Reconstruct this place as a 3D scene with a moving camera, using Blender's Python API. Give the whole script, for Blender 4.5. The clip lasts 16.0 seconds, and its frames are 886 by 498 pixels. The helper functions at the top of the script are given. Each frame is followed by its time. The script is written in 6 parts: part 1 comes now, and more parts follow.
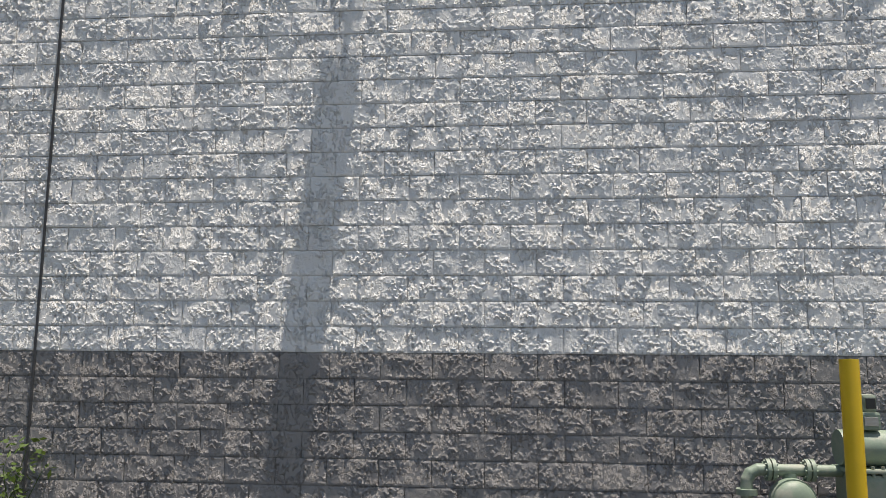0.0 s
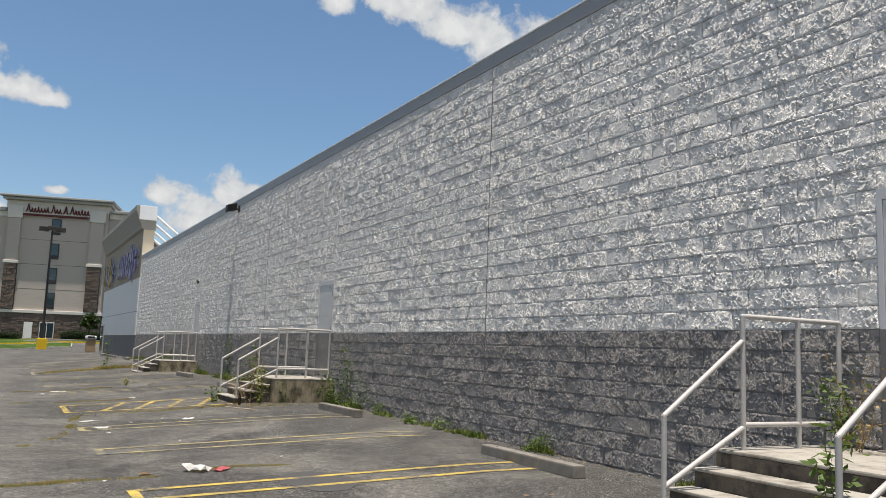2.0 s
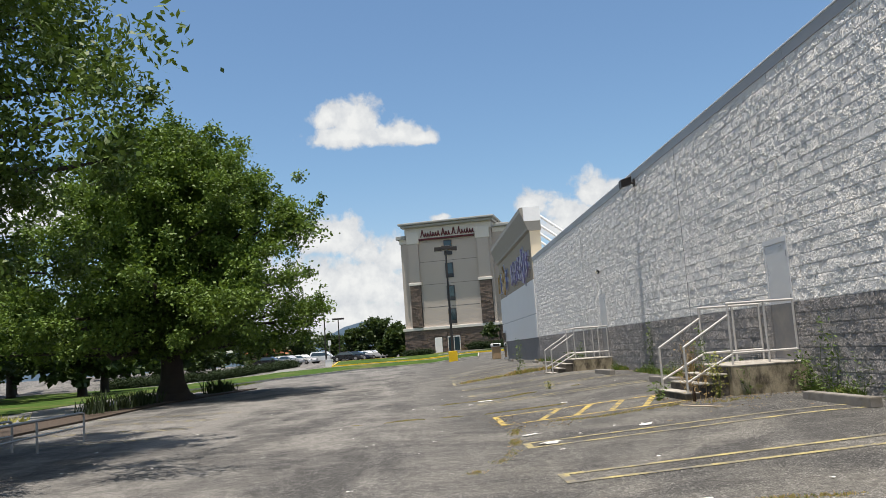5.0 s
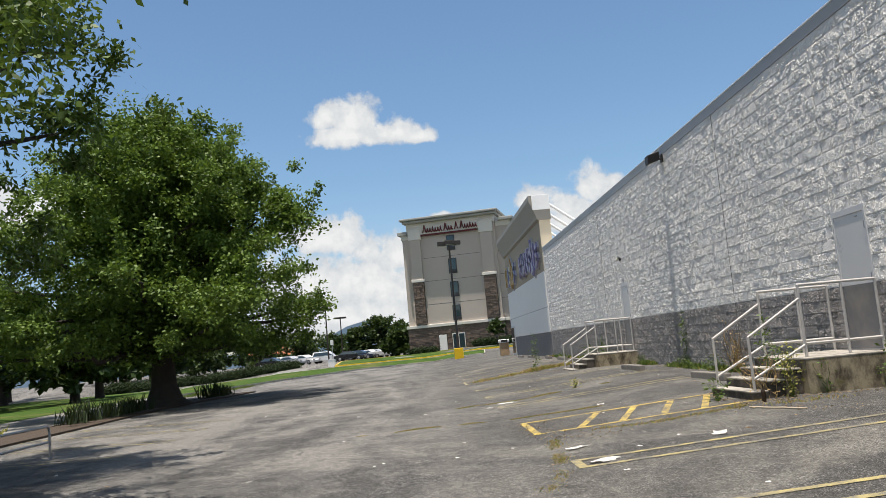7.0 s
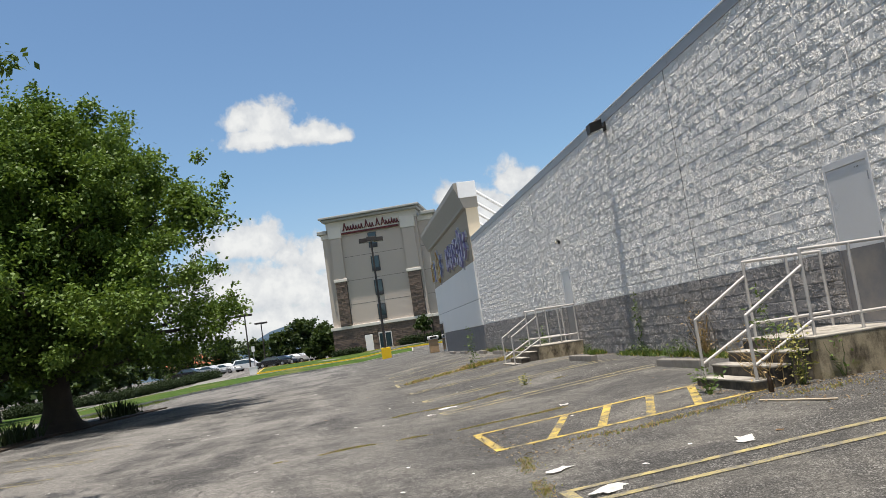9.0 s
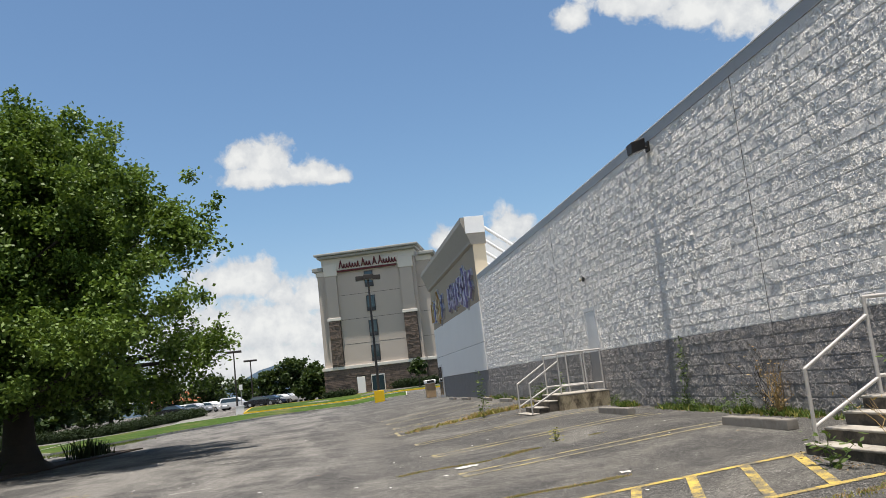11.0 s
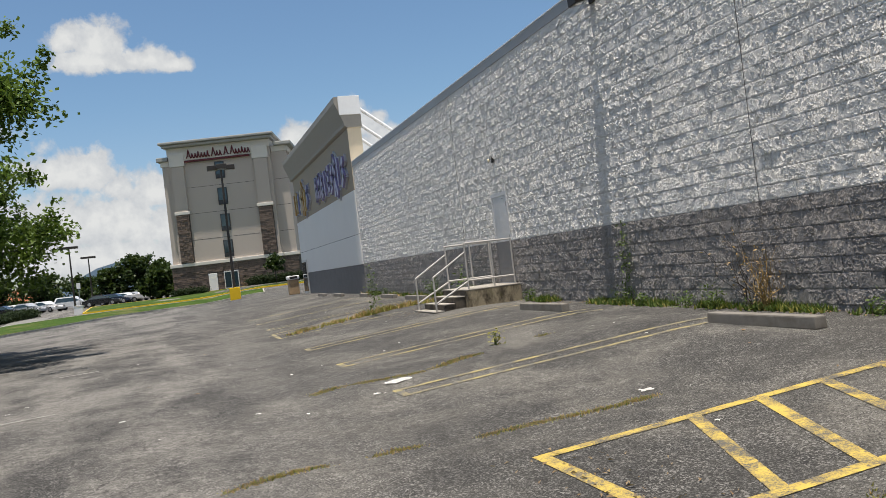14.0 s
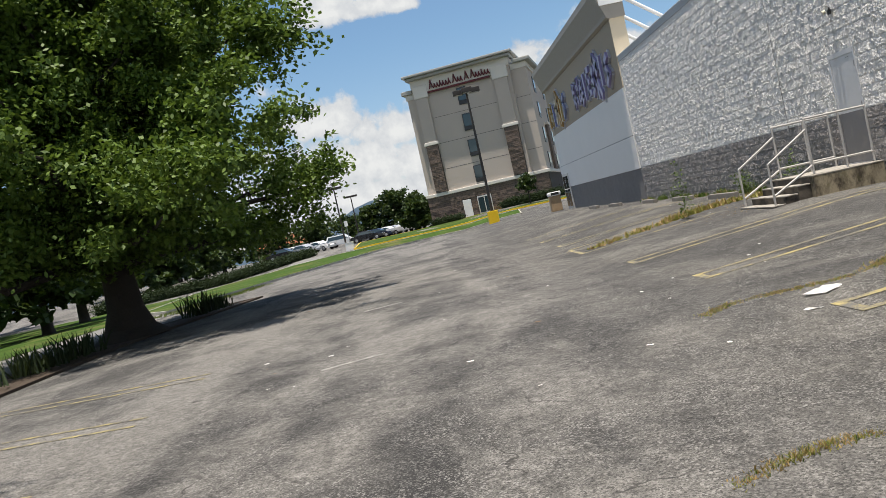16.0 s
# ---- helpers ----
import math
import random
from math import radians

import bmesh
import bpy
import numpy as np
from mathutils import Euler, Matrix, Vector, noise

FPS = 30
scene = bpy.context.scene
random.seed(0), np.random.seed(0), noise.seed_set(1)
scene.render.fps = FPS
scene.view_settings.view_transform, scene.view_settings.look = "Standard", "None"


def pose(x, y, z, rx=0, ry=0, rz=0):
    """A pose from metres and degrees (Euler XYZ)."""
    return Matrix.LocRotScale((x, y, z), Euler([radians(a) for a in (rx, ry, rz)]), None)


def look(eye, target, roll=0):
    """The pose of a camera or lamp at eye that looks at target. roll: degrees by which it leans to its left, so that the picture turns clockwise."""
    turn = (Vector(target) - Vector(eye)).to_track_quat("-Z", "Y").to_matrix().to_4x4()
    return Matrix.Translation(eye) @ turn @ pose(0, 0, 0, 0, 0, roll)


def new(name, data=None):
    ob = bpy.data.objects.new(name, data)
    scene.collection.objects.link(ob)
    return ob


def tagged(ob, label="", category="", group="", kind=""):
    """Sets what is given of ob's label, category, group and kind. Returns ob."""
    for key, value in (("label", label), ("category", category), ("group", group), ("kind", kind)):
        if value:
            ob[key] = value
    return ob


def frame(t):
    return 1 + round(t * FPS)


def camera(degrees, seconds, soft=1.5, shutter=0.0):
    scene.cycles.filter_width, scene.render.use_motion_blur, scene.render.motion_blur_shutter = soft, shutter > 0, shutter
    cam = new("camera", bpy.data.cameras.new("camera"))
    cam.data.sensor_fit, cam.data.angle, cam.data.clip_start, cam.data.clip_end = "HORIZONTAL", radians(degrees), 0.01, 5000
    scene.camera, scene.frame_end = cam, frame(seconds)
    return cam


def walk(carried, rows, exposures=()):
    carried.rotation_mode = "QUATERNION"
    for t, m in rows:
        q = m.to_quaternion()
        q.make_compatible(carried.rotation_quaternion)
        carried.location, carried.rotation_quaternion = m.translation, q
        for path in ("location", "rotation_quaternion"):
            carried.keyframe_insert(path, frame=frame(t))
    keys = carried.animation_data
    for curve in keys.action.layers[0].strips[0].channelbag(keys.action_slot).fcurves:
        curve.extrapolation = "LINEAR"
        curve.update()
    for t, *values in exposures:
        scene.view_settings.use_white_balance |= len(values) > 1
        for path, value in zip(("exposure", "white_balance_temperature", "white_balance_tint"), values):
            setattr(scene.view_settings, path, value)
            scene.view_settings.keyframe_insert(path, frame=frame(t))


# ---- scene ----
cam = camera(56.5, 16.0, soft=0.8)
PATH = [
    (0, (3.941, 0.428, 1.4), (3.766, 2.398, 1.694), 0.5),
    (0.2, (3.721, 0.449, 1.371), (3.079, 2.321, 1.654), 1.6),
    (0.3, (3.611, 0.459, 1.356), (2.773, 2.254, 1.634), 2.2),
    (0.4, (3.5, 0.469, 1.341), (2.506, 2.182, 1.623), 2.2),
    (0.5, (3.39, 0.479, 1.326), (2.283, 2.121, 1.606), 2.6),
    (0.6, (3.28, 0.49, 1.312), (2.106, 2.082, 1.604), 3.2),
    (0.7, (3.17, 0.5, 1.297), (1.776, 1.91, 1.558), 4.4),
    (1, (2.864, 0.462, 1.276), (1.336, 1.727, 1.529), 3.0),
    (1.5, (2.397, 0.297, 1.262), (0.7, 1.328, 1.504), 2.3),
    (2, (1.901, 0.258, 1.213), (0.145, 1.181, 1.46), 2.1),
    (2.5, (1.423, 0.159, 1.19), (-0.388, 0.982, 1.395), 2.3),
    (3, (0.979, 0.138, 1.19), (-0.882, 0.859, 1.328), 2.1),
    (3.5, (0.492, 0.165, 1.157), (-1.445, 0.651, 1.257), 2.3),
    (4, (-0.001, 0.108, 1.157), (-1.958, 0.513, 1.237), -1.0),
    (4.5, (-0.762, 0.139, 1.097), (-2.756, 0.273, 1.179), -5.4),
    (5, (-1.379, 0.1, 1.109), (-3.362, 0.176, 1.355), -4.1),
    (5.2, (-1.627, 0.091, 1.119), (-3.61, 0.165, 1.37), -6.8),
    (7.5, (-4.235, -0.102, 1.12), (-6.219, -0.028, 1.358), -5.0),
    (8, (-4.84, -0.069, 1.104), (-6.823, 0.08, 1.318), -6.9),
    (8.2, (-5.103, -0.075, 1.111), (-7.083, 0.144, 1.283), -7.6),
    (10.3, (-8.039, -0.169, 1.15), (-10.006, 0.082, 1.409), -8.8),
    (10.5, (-8.288, -0.209, 1.148), (-10.258, 0.011, 1.412), -8.1),
    (11, (-8.857, -0.283, 1.18), (-10.811, 0.003, 1.497), -6.5),
    (11.5, (-9.206, -0.372, 1.22), (-11.063, 0.317, 1.497), -4.7),
    (12, (-9.758, -0.362, 1.233), (-11.516, 0.562, 1.465), -2.3),
    (12.5, (-10.372, -0.431, 1.211), (-12.118, 0.525, 1.398), -0.1),
    (13, (-11.039, -0.517, 1.242), (-12.8, 0.417, 1.417), -2.6),
    (13.5, (-11.615, -0.6, 1.251), (-13.46, 0.16, 1.381), -6.2),
    (14, (-12.156, -0.796, 1.24), (-14.06, -0.185, 1.269), -6.8),
    (14.5, (-12.817, -0.972, 1.291), (-14.748, -0.462, 1.392), -10.0),
    (15, (-13.472, -1.212, 1.243), (-15.43, -0.807, 1.292), -11.9),
    (15.5, (-14.283, -1.439, 1.184), (-16.277, -1.292, 1.18), -11.8),
    (16, (-14.807, -1.729, 1.184), (-16.806, -1.716, 1.117), -12.5),
]
EXPOSURES = [(t, e, 6950, 12) for t, e in ((0, 0.45), (3.5, 0.42), (4.8, 0.62), (10.8, 0.60), (12, 0.42), (13.6, 0.41), (14.5, 0.45), (16, 0.55))]
walk(cam, [(t, look(eye, target, roll)) for t, eye, target, roll in PATH], EXPOSURES)

# ---- light ----
SUN_DIR = Vector((0.11, -0.058, 0.992)).normalized()      # towards the sun
sun_data = bpy.data.lights.new("sun", "SUN")
sun_data.energy, sun_data.angle, sun_data.color = 4.7, radians(0.53), (1.0, 0.965, 0.905)
sun = new("sun", sun_data)
sun.matrix_world = look((0, 0, 40), Vector((0, 0, 40)) - SUN_DIR)


def node(nt, kind, **values):
    n = nt.nodes.new(kind)
    for k, v in values.items():
        if k in n.inputs:
            n.inputs[k].default_value = v
    return n


def math_node(nt, op, a, b=None, c=None, clamp=False):
    n = nt.nodes.new("ShaderNodeMath")
    n.operation, n.use_clamp = op, clamp
    for i, v in enumerate((a, b, c)):
        if v is None:
            continue
        if isinstance(v, (int, float)):
            n.inputs[i].default_value = v
        else:
            nt.links.new(v, n.inputs[i])
    return n.outputs[0]


def vec_node(nt, op, a, b=None):
    n = nt.nodes.new("ShaderNodeVectorMath")
    n.operation = op
    for i, v in enumerate((a, b)):
        if v is None:
            continue
        if isinstance(v, (tuple, Vector)):
            n.inputs[i].default_value = v
        else:
            nt.links.new(v, n.inputs[i])
    return n


def mix(nt, fac, a, b, blend="MIX"):
    n = nt.nodes.new("ShaderNodeMix")
    n.data_type, n.blend_type = "RGBA", blend
    for s, v in ((n.inputs[0], fac), (n.inputs[6], a), (n.inputs[7], b)):
        if isinstance(v, (int, float)):
            s.default_value = v
        elif isinstance(v, tuple):
            s.default_value = (*v[:3], 1)
        else:
            nt.links.new(v, s)
    return n.outputs[2]


def ramp(nt, fac, lo, hi, a=0.0, b=1.0):
    n = nt.nodes.new("ShaderNodeMapRange")
    n.inputs[1].default_value, n.inputs[2].default_value = lo, hi
    n.inputs[3].default_value, n.inputs[4].default_value = a, b
    nt.links.new(fac, n.inputs[0])
    return n.outputs[0]


def noise_tex(nt, vec, scale, detail=4.0, rough=0.55, dist=0.0):
    n = nt.nodes.new("ShaderNodeTexNoise")
    n.inputs["Scale"].default_value, n.inputs["Detail"].default_value = scale, detail
    n.inputs["Roughness"].default_value, n.inputs["Distortion"].default_value = rough, dist
    if vec is not None:
        nt.links.new(vec, n.inputs["Vector"])
    return n.outputs["Fac"]


# Sky with fair-weather cumulus: heading (y over -x), height, half sizes
CLOUDS = [
    (-0.092, 0.296, 0.026, 0.026, 0.0), (-0.056, 0.288, 0.040, 0.035, 3.0), (-0.012, 0.272, 0.046, 0.025, 5.0), (0.018, 0.263, 0.026, 0.014, 6.0), (-0.062, 0.270, 0.064, 0.022, 7.0),
    (-0.115, 0.145, 0.050, 0.034, 9.0), (-0.082, 0.138, 0.045, 0.034, 10.0), (-0.055, 0.125, 0.030, 0.034, 11.0), (-0.020, 0.115, 0.045, 0.034, 12.0), (-0.10, 0.085, 0.16, 0.055, 13.0), (-0.08, 0.045, 0.2, 0.03, 14.0), (0.02, 0.075, 0.10, 0.04, 15.0),
    (0.150, 0.172, 0.024, 0.024, 16.0), (0.192, 0.160, 0.030, 0.026, 17.0), (0.234, 0.182, 0.034, 0.030, 18.0), (0.210, 0.140, 0.070, 0.028, 19.0), (0.275, 0.150, 0.060, 0.034, 20.0), (0.038, 0.161, 0.013, 0.007, 21.0),
    (0.355, 0.455, 0.036, 0.026, 22.0), (0.46, 0.478, 0.10, 0.045, 23.0), (0.53, 0.455, 0.07, 0.040, 24.0), (0.60, 0.45, 0.08, 0.055, 25.0), (0.70, 0.47, 0.11, 0.05, 26.0),
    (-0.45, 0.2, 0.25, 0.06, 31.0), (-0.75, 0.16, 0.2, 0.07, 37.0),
]
world = bpy.data.worlds.new("sky")
scene.world = world
world.use_nodes = True
wt = world.node_tree
wt.nodes.clear()
sky = wt.nodes.new("ShaderNodeTexSky")
sky.sky_type, sky.sun_disc = "NISHITA", False
sky.sun_elevation = math.asin(SUN_DIR.z)
sky.sun_rotation = math.atan2(SUN_DIR.x, SUN_DIR.y)
sky.air_density, sky.dust_density, sky.ozone_density = 1.0, 0.8, 1.2
coord = wt.nodes.new("ShaderNodeTexCoord").outputs["Generated"]
sep = wt.nodes.new("ShaderNodeSeparateXYZ")
wt.links.new(coord, sep.inputs[0])
ahead = math_node(wt, "MAXIMUM", math_node(wt, "MULTIPLY", sep.outputs[0], -1.0), 0.05)
head = math_node(wt, "DIVIDE", sep.outputs[1], ahead)
rise = math_node(wt, "DIVIDE", sep.outputs[2], ahead)
puff = noise_tex(wt, coord, 34.0, 8.0, 0.58, 0.2)
billow = noise_tex(wt, coord, 55.0, 6.0, 0.6)
total = None
for cx, cz, ax, az, seed in CLOUDS:
    dx = math_node(wt, "DIVIDE", math_node(wt, "SUBTRACT", head, cx), ax)
    up = math_node(wt, "SUBTRACT", rise, cz)
    # flat bases: the lower half is squeezed
    dz = math_node(wt, "MAXIMUM", math_node(wt, "DIVIDE", up, az), math_node(wt, "DIVIDE", up, -az * 0.62))
    d = math_node(wt, "SQRT", math_node(wt, "ADD", math_node(wt, "POWER", math_node(wt, "ABSOLUTE", dx), 2.0), math_node(wt, "POWER", dz, 2.0)))
    m = math_node(wt, "SUBTRACT", 1.0, d)
    total = m if total is None else math_node(wt, "MAXIMUM", total, m)
# more scattered cumulus, added unseen all round and overhead to brighten the wall
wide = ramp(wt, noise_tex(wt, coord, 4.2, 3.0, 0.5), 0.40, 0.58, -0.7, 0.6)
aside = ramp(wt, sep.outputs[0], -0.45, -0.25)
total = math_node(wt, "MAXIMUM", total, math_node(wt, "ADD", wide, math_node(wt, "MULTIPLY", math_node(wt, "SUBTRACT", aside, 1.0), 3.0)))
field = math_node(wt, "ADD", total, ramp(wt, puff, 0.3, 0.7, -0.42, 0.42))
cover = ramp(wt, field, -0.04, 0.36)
shade = ramp(wt, math_node(wt, "ADD", math_node(wt, "MULTIPLY", field, 0.5), math_node(wt, "MULTIPLY", billow, 0.9)), 0.35, 0.95)
bg_sky = node(wt, "ShaderNodeBackground", Strength=0.088)
low_air = ramp(wt, rise, 0.22, 0.0)
sky_tint = mix(wt, 1.0, sky.outputs[0], mix(wt, low_air, (0.78, 0.98, 1.09), (0.92, 0.98, 1.10)), "MULTIPLY")
wt.links.new(sky_tint, bg_sky.inputs[0])
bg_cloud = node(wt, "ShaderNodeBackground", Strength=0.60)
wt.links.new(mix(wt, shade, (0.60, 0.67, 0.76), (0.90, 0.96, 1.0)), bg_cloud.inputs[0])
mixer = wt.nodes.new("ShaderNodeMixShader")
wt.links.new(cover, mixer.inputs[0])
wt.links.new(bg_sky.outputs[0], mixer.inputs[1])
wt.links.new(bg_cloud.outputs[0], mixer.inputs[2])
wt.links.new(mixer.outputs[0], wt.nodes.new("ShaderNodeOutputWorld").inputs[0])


# ---- materials ----
def base_mat(name, rough=0.8, metal=0.0):
    m = bpy.data.materials.new(name)
    m.use_nodes = True
    nt = m.node_tree
    b = nt.nodes["Principled BSDF"]
    b.inputs["Roughness"].default_value, b.inputs["Metallic"].default_value = rough, metal
    pos = nt.nodes.new("ShaderNodeNewGeometry").outputs["Position"]
    return m, nt, b, pos


def bump(nt, b, height, strength, distance):
    n = nt.nodes.new("ShaderNodeBump")
    n.inputs["Strength"].default_value, n.inputs["Distance"].default_value = strength, distance
    nt.links.new(height, n.inputs["Height"])
    nt.links.new(n.outputs[0], b.inputs["Normal"])


def grainy(name, colour, rough=0.8, metal=0.0, var=0.25, scale=6.0, fine=60.0, relief=0.3, depth=0.004, stain=None, stain_scale=1.5, stain_at=(0.5, 0.68)):
    """A surface with broad stains, fine grain and a little relief."""
    m, nt, b, pos = base_mat(name, rough, metal)
    broad, grain = noise_tex(nt, pos, scale, 5, 0.6), noise_tex(nt, pos, fine, 3, 0.6)
    both = math_node(nt, "ADD", math_node(nt, "MULTIPLY", broad, 0.6), math_node(nt, "MULTIPLY", grain, 0.4))
    lo, hi = tuple(c * (1 - var) for c in colour), tuple(min(1, c * (1 + var)) for c in colour)
    col = mix(nt, ramp(nt, both, 0.3, 0.7), lo, hi)
    if stain:
        col = mix(nt, ramp(nt, noise_tex(nt, pos, stain_scale, 6, 0.65), *stain_at), col, stain)
    nt.links.new(col, b.inputs["Base Color"])
    nt.links.new(ramp(nt, broad, 0.3, 0.7, max(0.02, rough - 0.1), min(1, rough + 0.08)), b.inputs["Roughness"])
    bump(nt, b, grain, relief, depth)
    return m


def block_material(name):
    """Painted split-face block: grey-white paint above, charcoal below one course line; fine chips."""
    m, nt, b, pos = base_mat(name, 0.62)
    b.inputs["Specular IOR Level"].default_value = 0.3
    sp = nt.nodes.new("ShaderNodeSeparateXYZ")
    nt.links.new(pos, sp.inputs[0])
    upper = math_node(nt, "GREATER_THAN", sp.outputs[2], 1.541)
    grain, broad = noise_tex(nt, pos, 45, 6, 0.65), noise_tex(nt, pos, 1.1, 4, 0.6)
    rnd = nt.nodes.new("ShaderNodeNewGeometry").outputs["Random Per Island"]
    info = nt.nodes.new("ShaderNodeObjectInfo").outputs["Random"]
    each = math_node(nt, "FRACT", math_node(nt, "ADD", rnd, info))
    tone = math_node(nt, "ADD", math_node(nt, "MULTIPLY", each, 0.5), math_node(nt, "MULTIPLY", broad, 0.5))
    light = mix(nt, tone, (0.70, 0.685, 0.665), (0.78, 0.765, 0.74))
    dark = mix(nt, tone, (0.215, 0.203, 0.197), (0.31, 0.293, 0.283))
    bare = mix(nt, ramp(nt, noise_tex(nt, pos, 3.3, 7, 0.7), 0.66, 0.72), dark, (0.5, 0.47, 0.43))
    warm = mix(nt, ramp(nt, noise_tex(nt, pos, 0.8, 5, 0.6), 0.52, 0.75, 0, 0.5), light, (0.73, 0.705, 0.66))
    nt.links.new(mix(nt, upper, bare, warm), b.inputs["Base Color"])
    # clusters of small broken nodules between smoother cleft areas: each falls away above and breaks off sharply below
    fine = None
    for k, tall in ((0, 1.0), (1, 0.7), (2, 0.35)):
        spot = vec_node(nt, "ADD", pos, (0.0, 0.0, -0.007 * k)).outputs[0]
        chip = math_node(nt, "MULTIPLY", ramp(nt, noise_tex(nt, spot, 21, 5, 0.64, 0.35), 0.51, 0.58), tall)
        fine = chip if fine is None else math_node(nt, "MAXIMUM", fine, chip)
    cluster = math_node(nt, "ADD", noise_tex(nt, pos, 5.0, 4, 0.62), math_node(nt, "MULTIPLY", math_node(nt, "SUBTRACT", each, 0.5), 0.10))
    patch = ramp(nt, cluster, 0.44, 0.52, 0.15, 1.0)
    h = math_node(nt, "ADD", math_node(nt, "MULTIPLY", fine, patch), math_node(nt, "MULTIPLY", grain, 0.16))
    bump(nt, b, h, 1.0, 0.017)
    m.cycles.use_bump_map_correction = False
    return m


def asphalt_material():
    m, nt, b, pos = base_mat("asphalt", 0.9)
    b.inputs["Specular IOR Level"].default_value = 0.2
    sp = nt.nodes.new("ShaderNodeSeparateXYZ")
    nt.links.new(pos, sp.inputs[0])
    along = vec_node(nt, "MULTIPLY", pos, (0.3, 1.0, 1.0)).outputs[0]
    big, mid = noise_tex(nt, along, 0.45, 6, 0.6, 0.6), noise_tex(nt, pos, 1.1, 7, 0.68)
    speck, fine = noise_tex(nt, pos, 62, 4, 0.8), noise_tex(nt, pos, 150, 3, 0.7)
    # sealed bays beside the building, sun-bleached lane further out
    bay = ramp(nt, math_node(nt, "ADD", sp.outputs[1], math_node(nt, "MULTIPLY", big, 4.5)), 1.4, 3.8)
    lane = mix(nt, ramp(nt, math_node(nt, "ADD", math_node(nt, "MULTIPLY", big, 0.6), math_node(nt, "MULTIPLY", mid, 0.4)), 0.43, 0.56), (0.034, 0.033, 0.033), (0.225, 0.213, 0.195))
    sealed = mix(nt, ramp(nt, mid, 0.35, 0.65), (0.022, 0.0215, 0.022), (0.066, 0.063, 0.058))
    dust = ramp(nt, noise_tex(nt, pos, 0.42, 6, 0.62, 0.6), 0.48, 0.60, 0.0, 0.75)
    sealed = mix(nt, dust, sealed, (0.19, 0.178, 0.156))
    col = mix(nt, bay, lane, sealed)
    stone = ramp(nt, speck, 0.5, 0.66)
    col = mix(nt, math_node(nt, "MULTIPLY", stone, 0.42), col, (0.52, 0.505, 0.475))
    col = mix(nt, math_node(nt, "MULTIPLY", ramp(nt, fine, 0.52, 0.38), 0.6), col, (0.035, 0.035, 0.035))
    # single stones of the aggregate, worn bare where the binder has gone
    grit = nt.nodes.new("ShaderNodeTexVoronoi")
    grit.inputs["Scale"].default_value = 85
    nt.links.new(pos, grit.inputs["Vector"])
    pick = nt.nodes.new("ShaderNodeSeparateXYZ")
    nt.links.new(grit.outputs["Color"], pick.inputs[0])
    bare = ramp(nt, noise_tex(nt, pos, 2.3, 5, 0.65), 0.38, 0.62, 0.25, 1.0)
    col = mix(nt, math_node(nt, "MULTIPLY", ramp(nt, pick.outputs[0], 0.72, 0.80), math_node(nt, "MULTIPLY", bare, 0.62)), col, (0.40, 0.385, 0.36))
    col = mix(nt, math_node(nt, "MULTIPLY", ramp(nt, pick.outputs[1], 0.70, 0.80), 0.6), col, (0.022, 0.022, 0.022))
    blot = noise_tex(nt, pos, 11, 5, 0.75)
    col = mix(nt, ramp(nt, blot, 0.42, 0.6, 0.0, 0.42), col, (0.03, 0.029, 0.027))
    # hairline cracks
    vor = nt.nodes.new("ShaderNodeTexVoronoi")
    vor.feature = "DISTANCE_TO_EDGE"
    vor.inputs["Scale"].default_value = 0.33
    warp = vec_node(nt, "ADD", pos)
    nz = nt.nodes.new("ShaderNodeTexNoise")
    nz.inputs["Scale"].default_value, nz.inputs["Detail"].default_value = 1.6, 5
    nt.links.new(pos, nz.inputs["Vector"])
    nt.links.new(vec_node(nt, "MULTIPLY", nz.outputs["Color"], (1.3, 1.3, 0)).outputs[0], warp.inputs[1])
    nt.links.new(warp.outputs[0], vor.inputs["Vector"])
    crack = math_node(nt, "MULTIPLY", ramp(nt, vor.outputs["Distance"], 0.006, 0.002), ramp(nt, mid, 0.52, 0.6))
    col = mix(nt, math_node(nt, "MULTIPLY", crack, 0.75), col, (0.03, 0.029, 0.027))
    nt.links.new(col, b.inputs["Base Color"])
    bump(nt, b, math_node(nt, "ADD", speck, math_node(nt, "MULTIPLY", fine, 0.5)), 0.8, 0.012)
    return m


def worn_paint(name, colour, under, cut=(0.42, 0.56)):
    m, nt, b, pos = base_mat(name, 0.8)
    wear = math_node(nt, "ADD", math_node(nt, "MULTIPLY", noise_tex(nt, pos, 3.5, 6, 0.7), 0.6), math_node(nt, "MULTIPLY", noise_tex(nt, pos, 60, 4, 0.7), 0.4))
    col = mix(nt, ramp(nt, wear, *cut), colour, under)
    nt.links.new(col, b.inputs["Base Color"])
    bump(nt, b, noise_tex(nt, pos, 55, 4, 0.7), 0.5, 0.006)
    return m


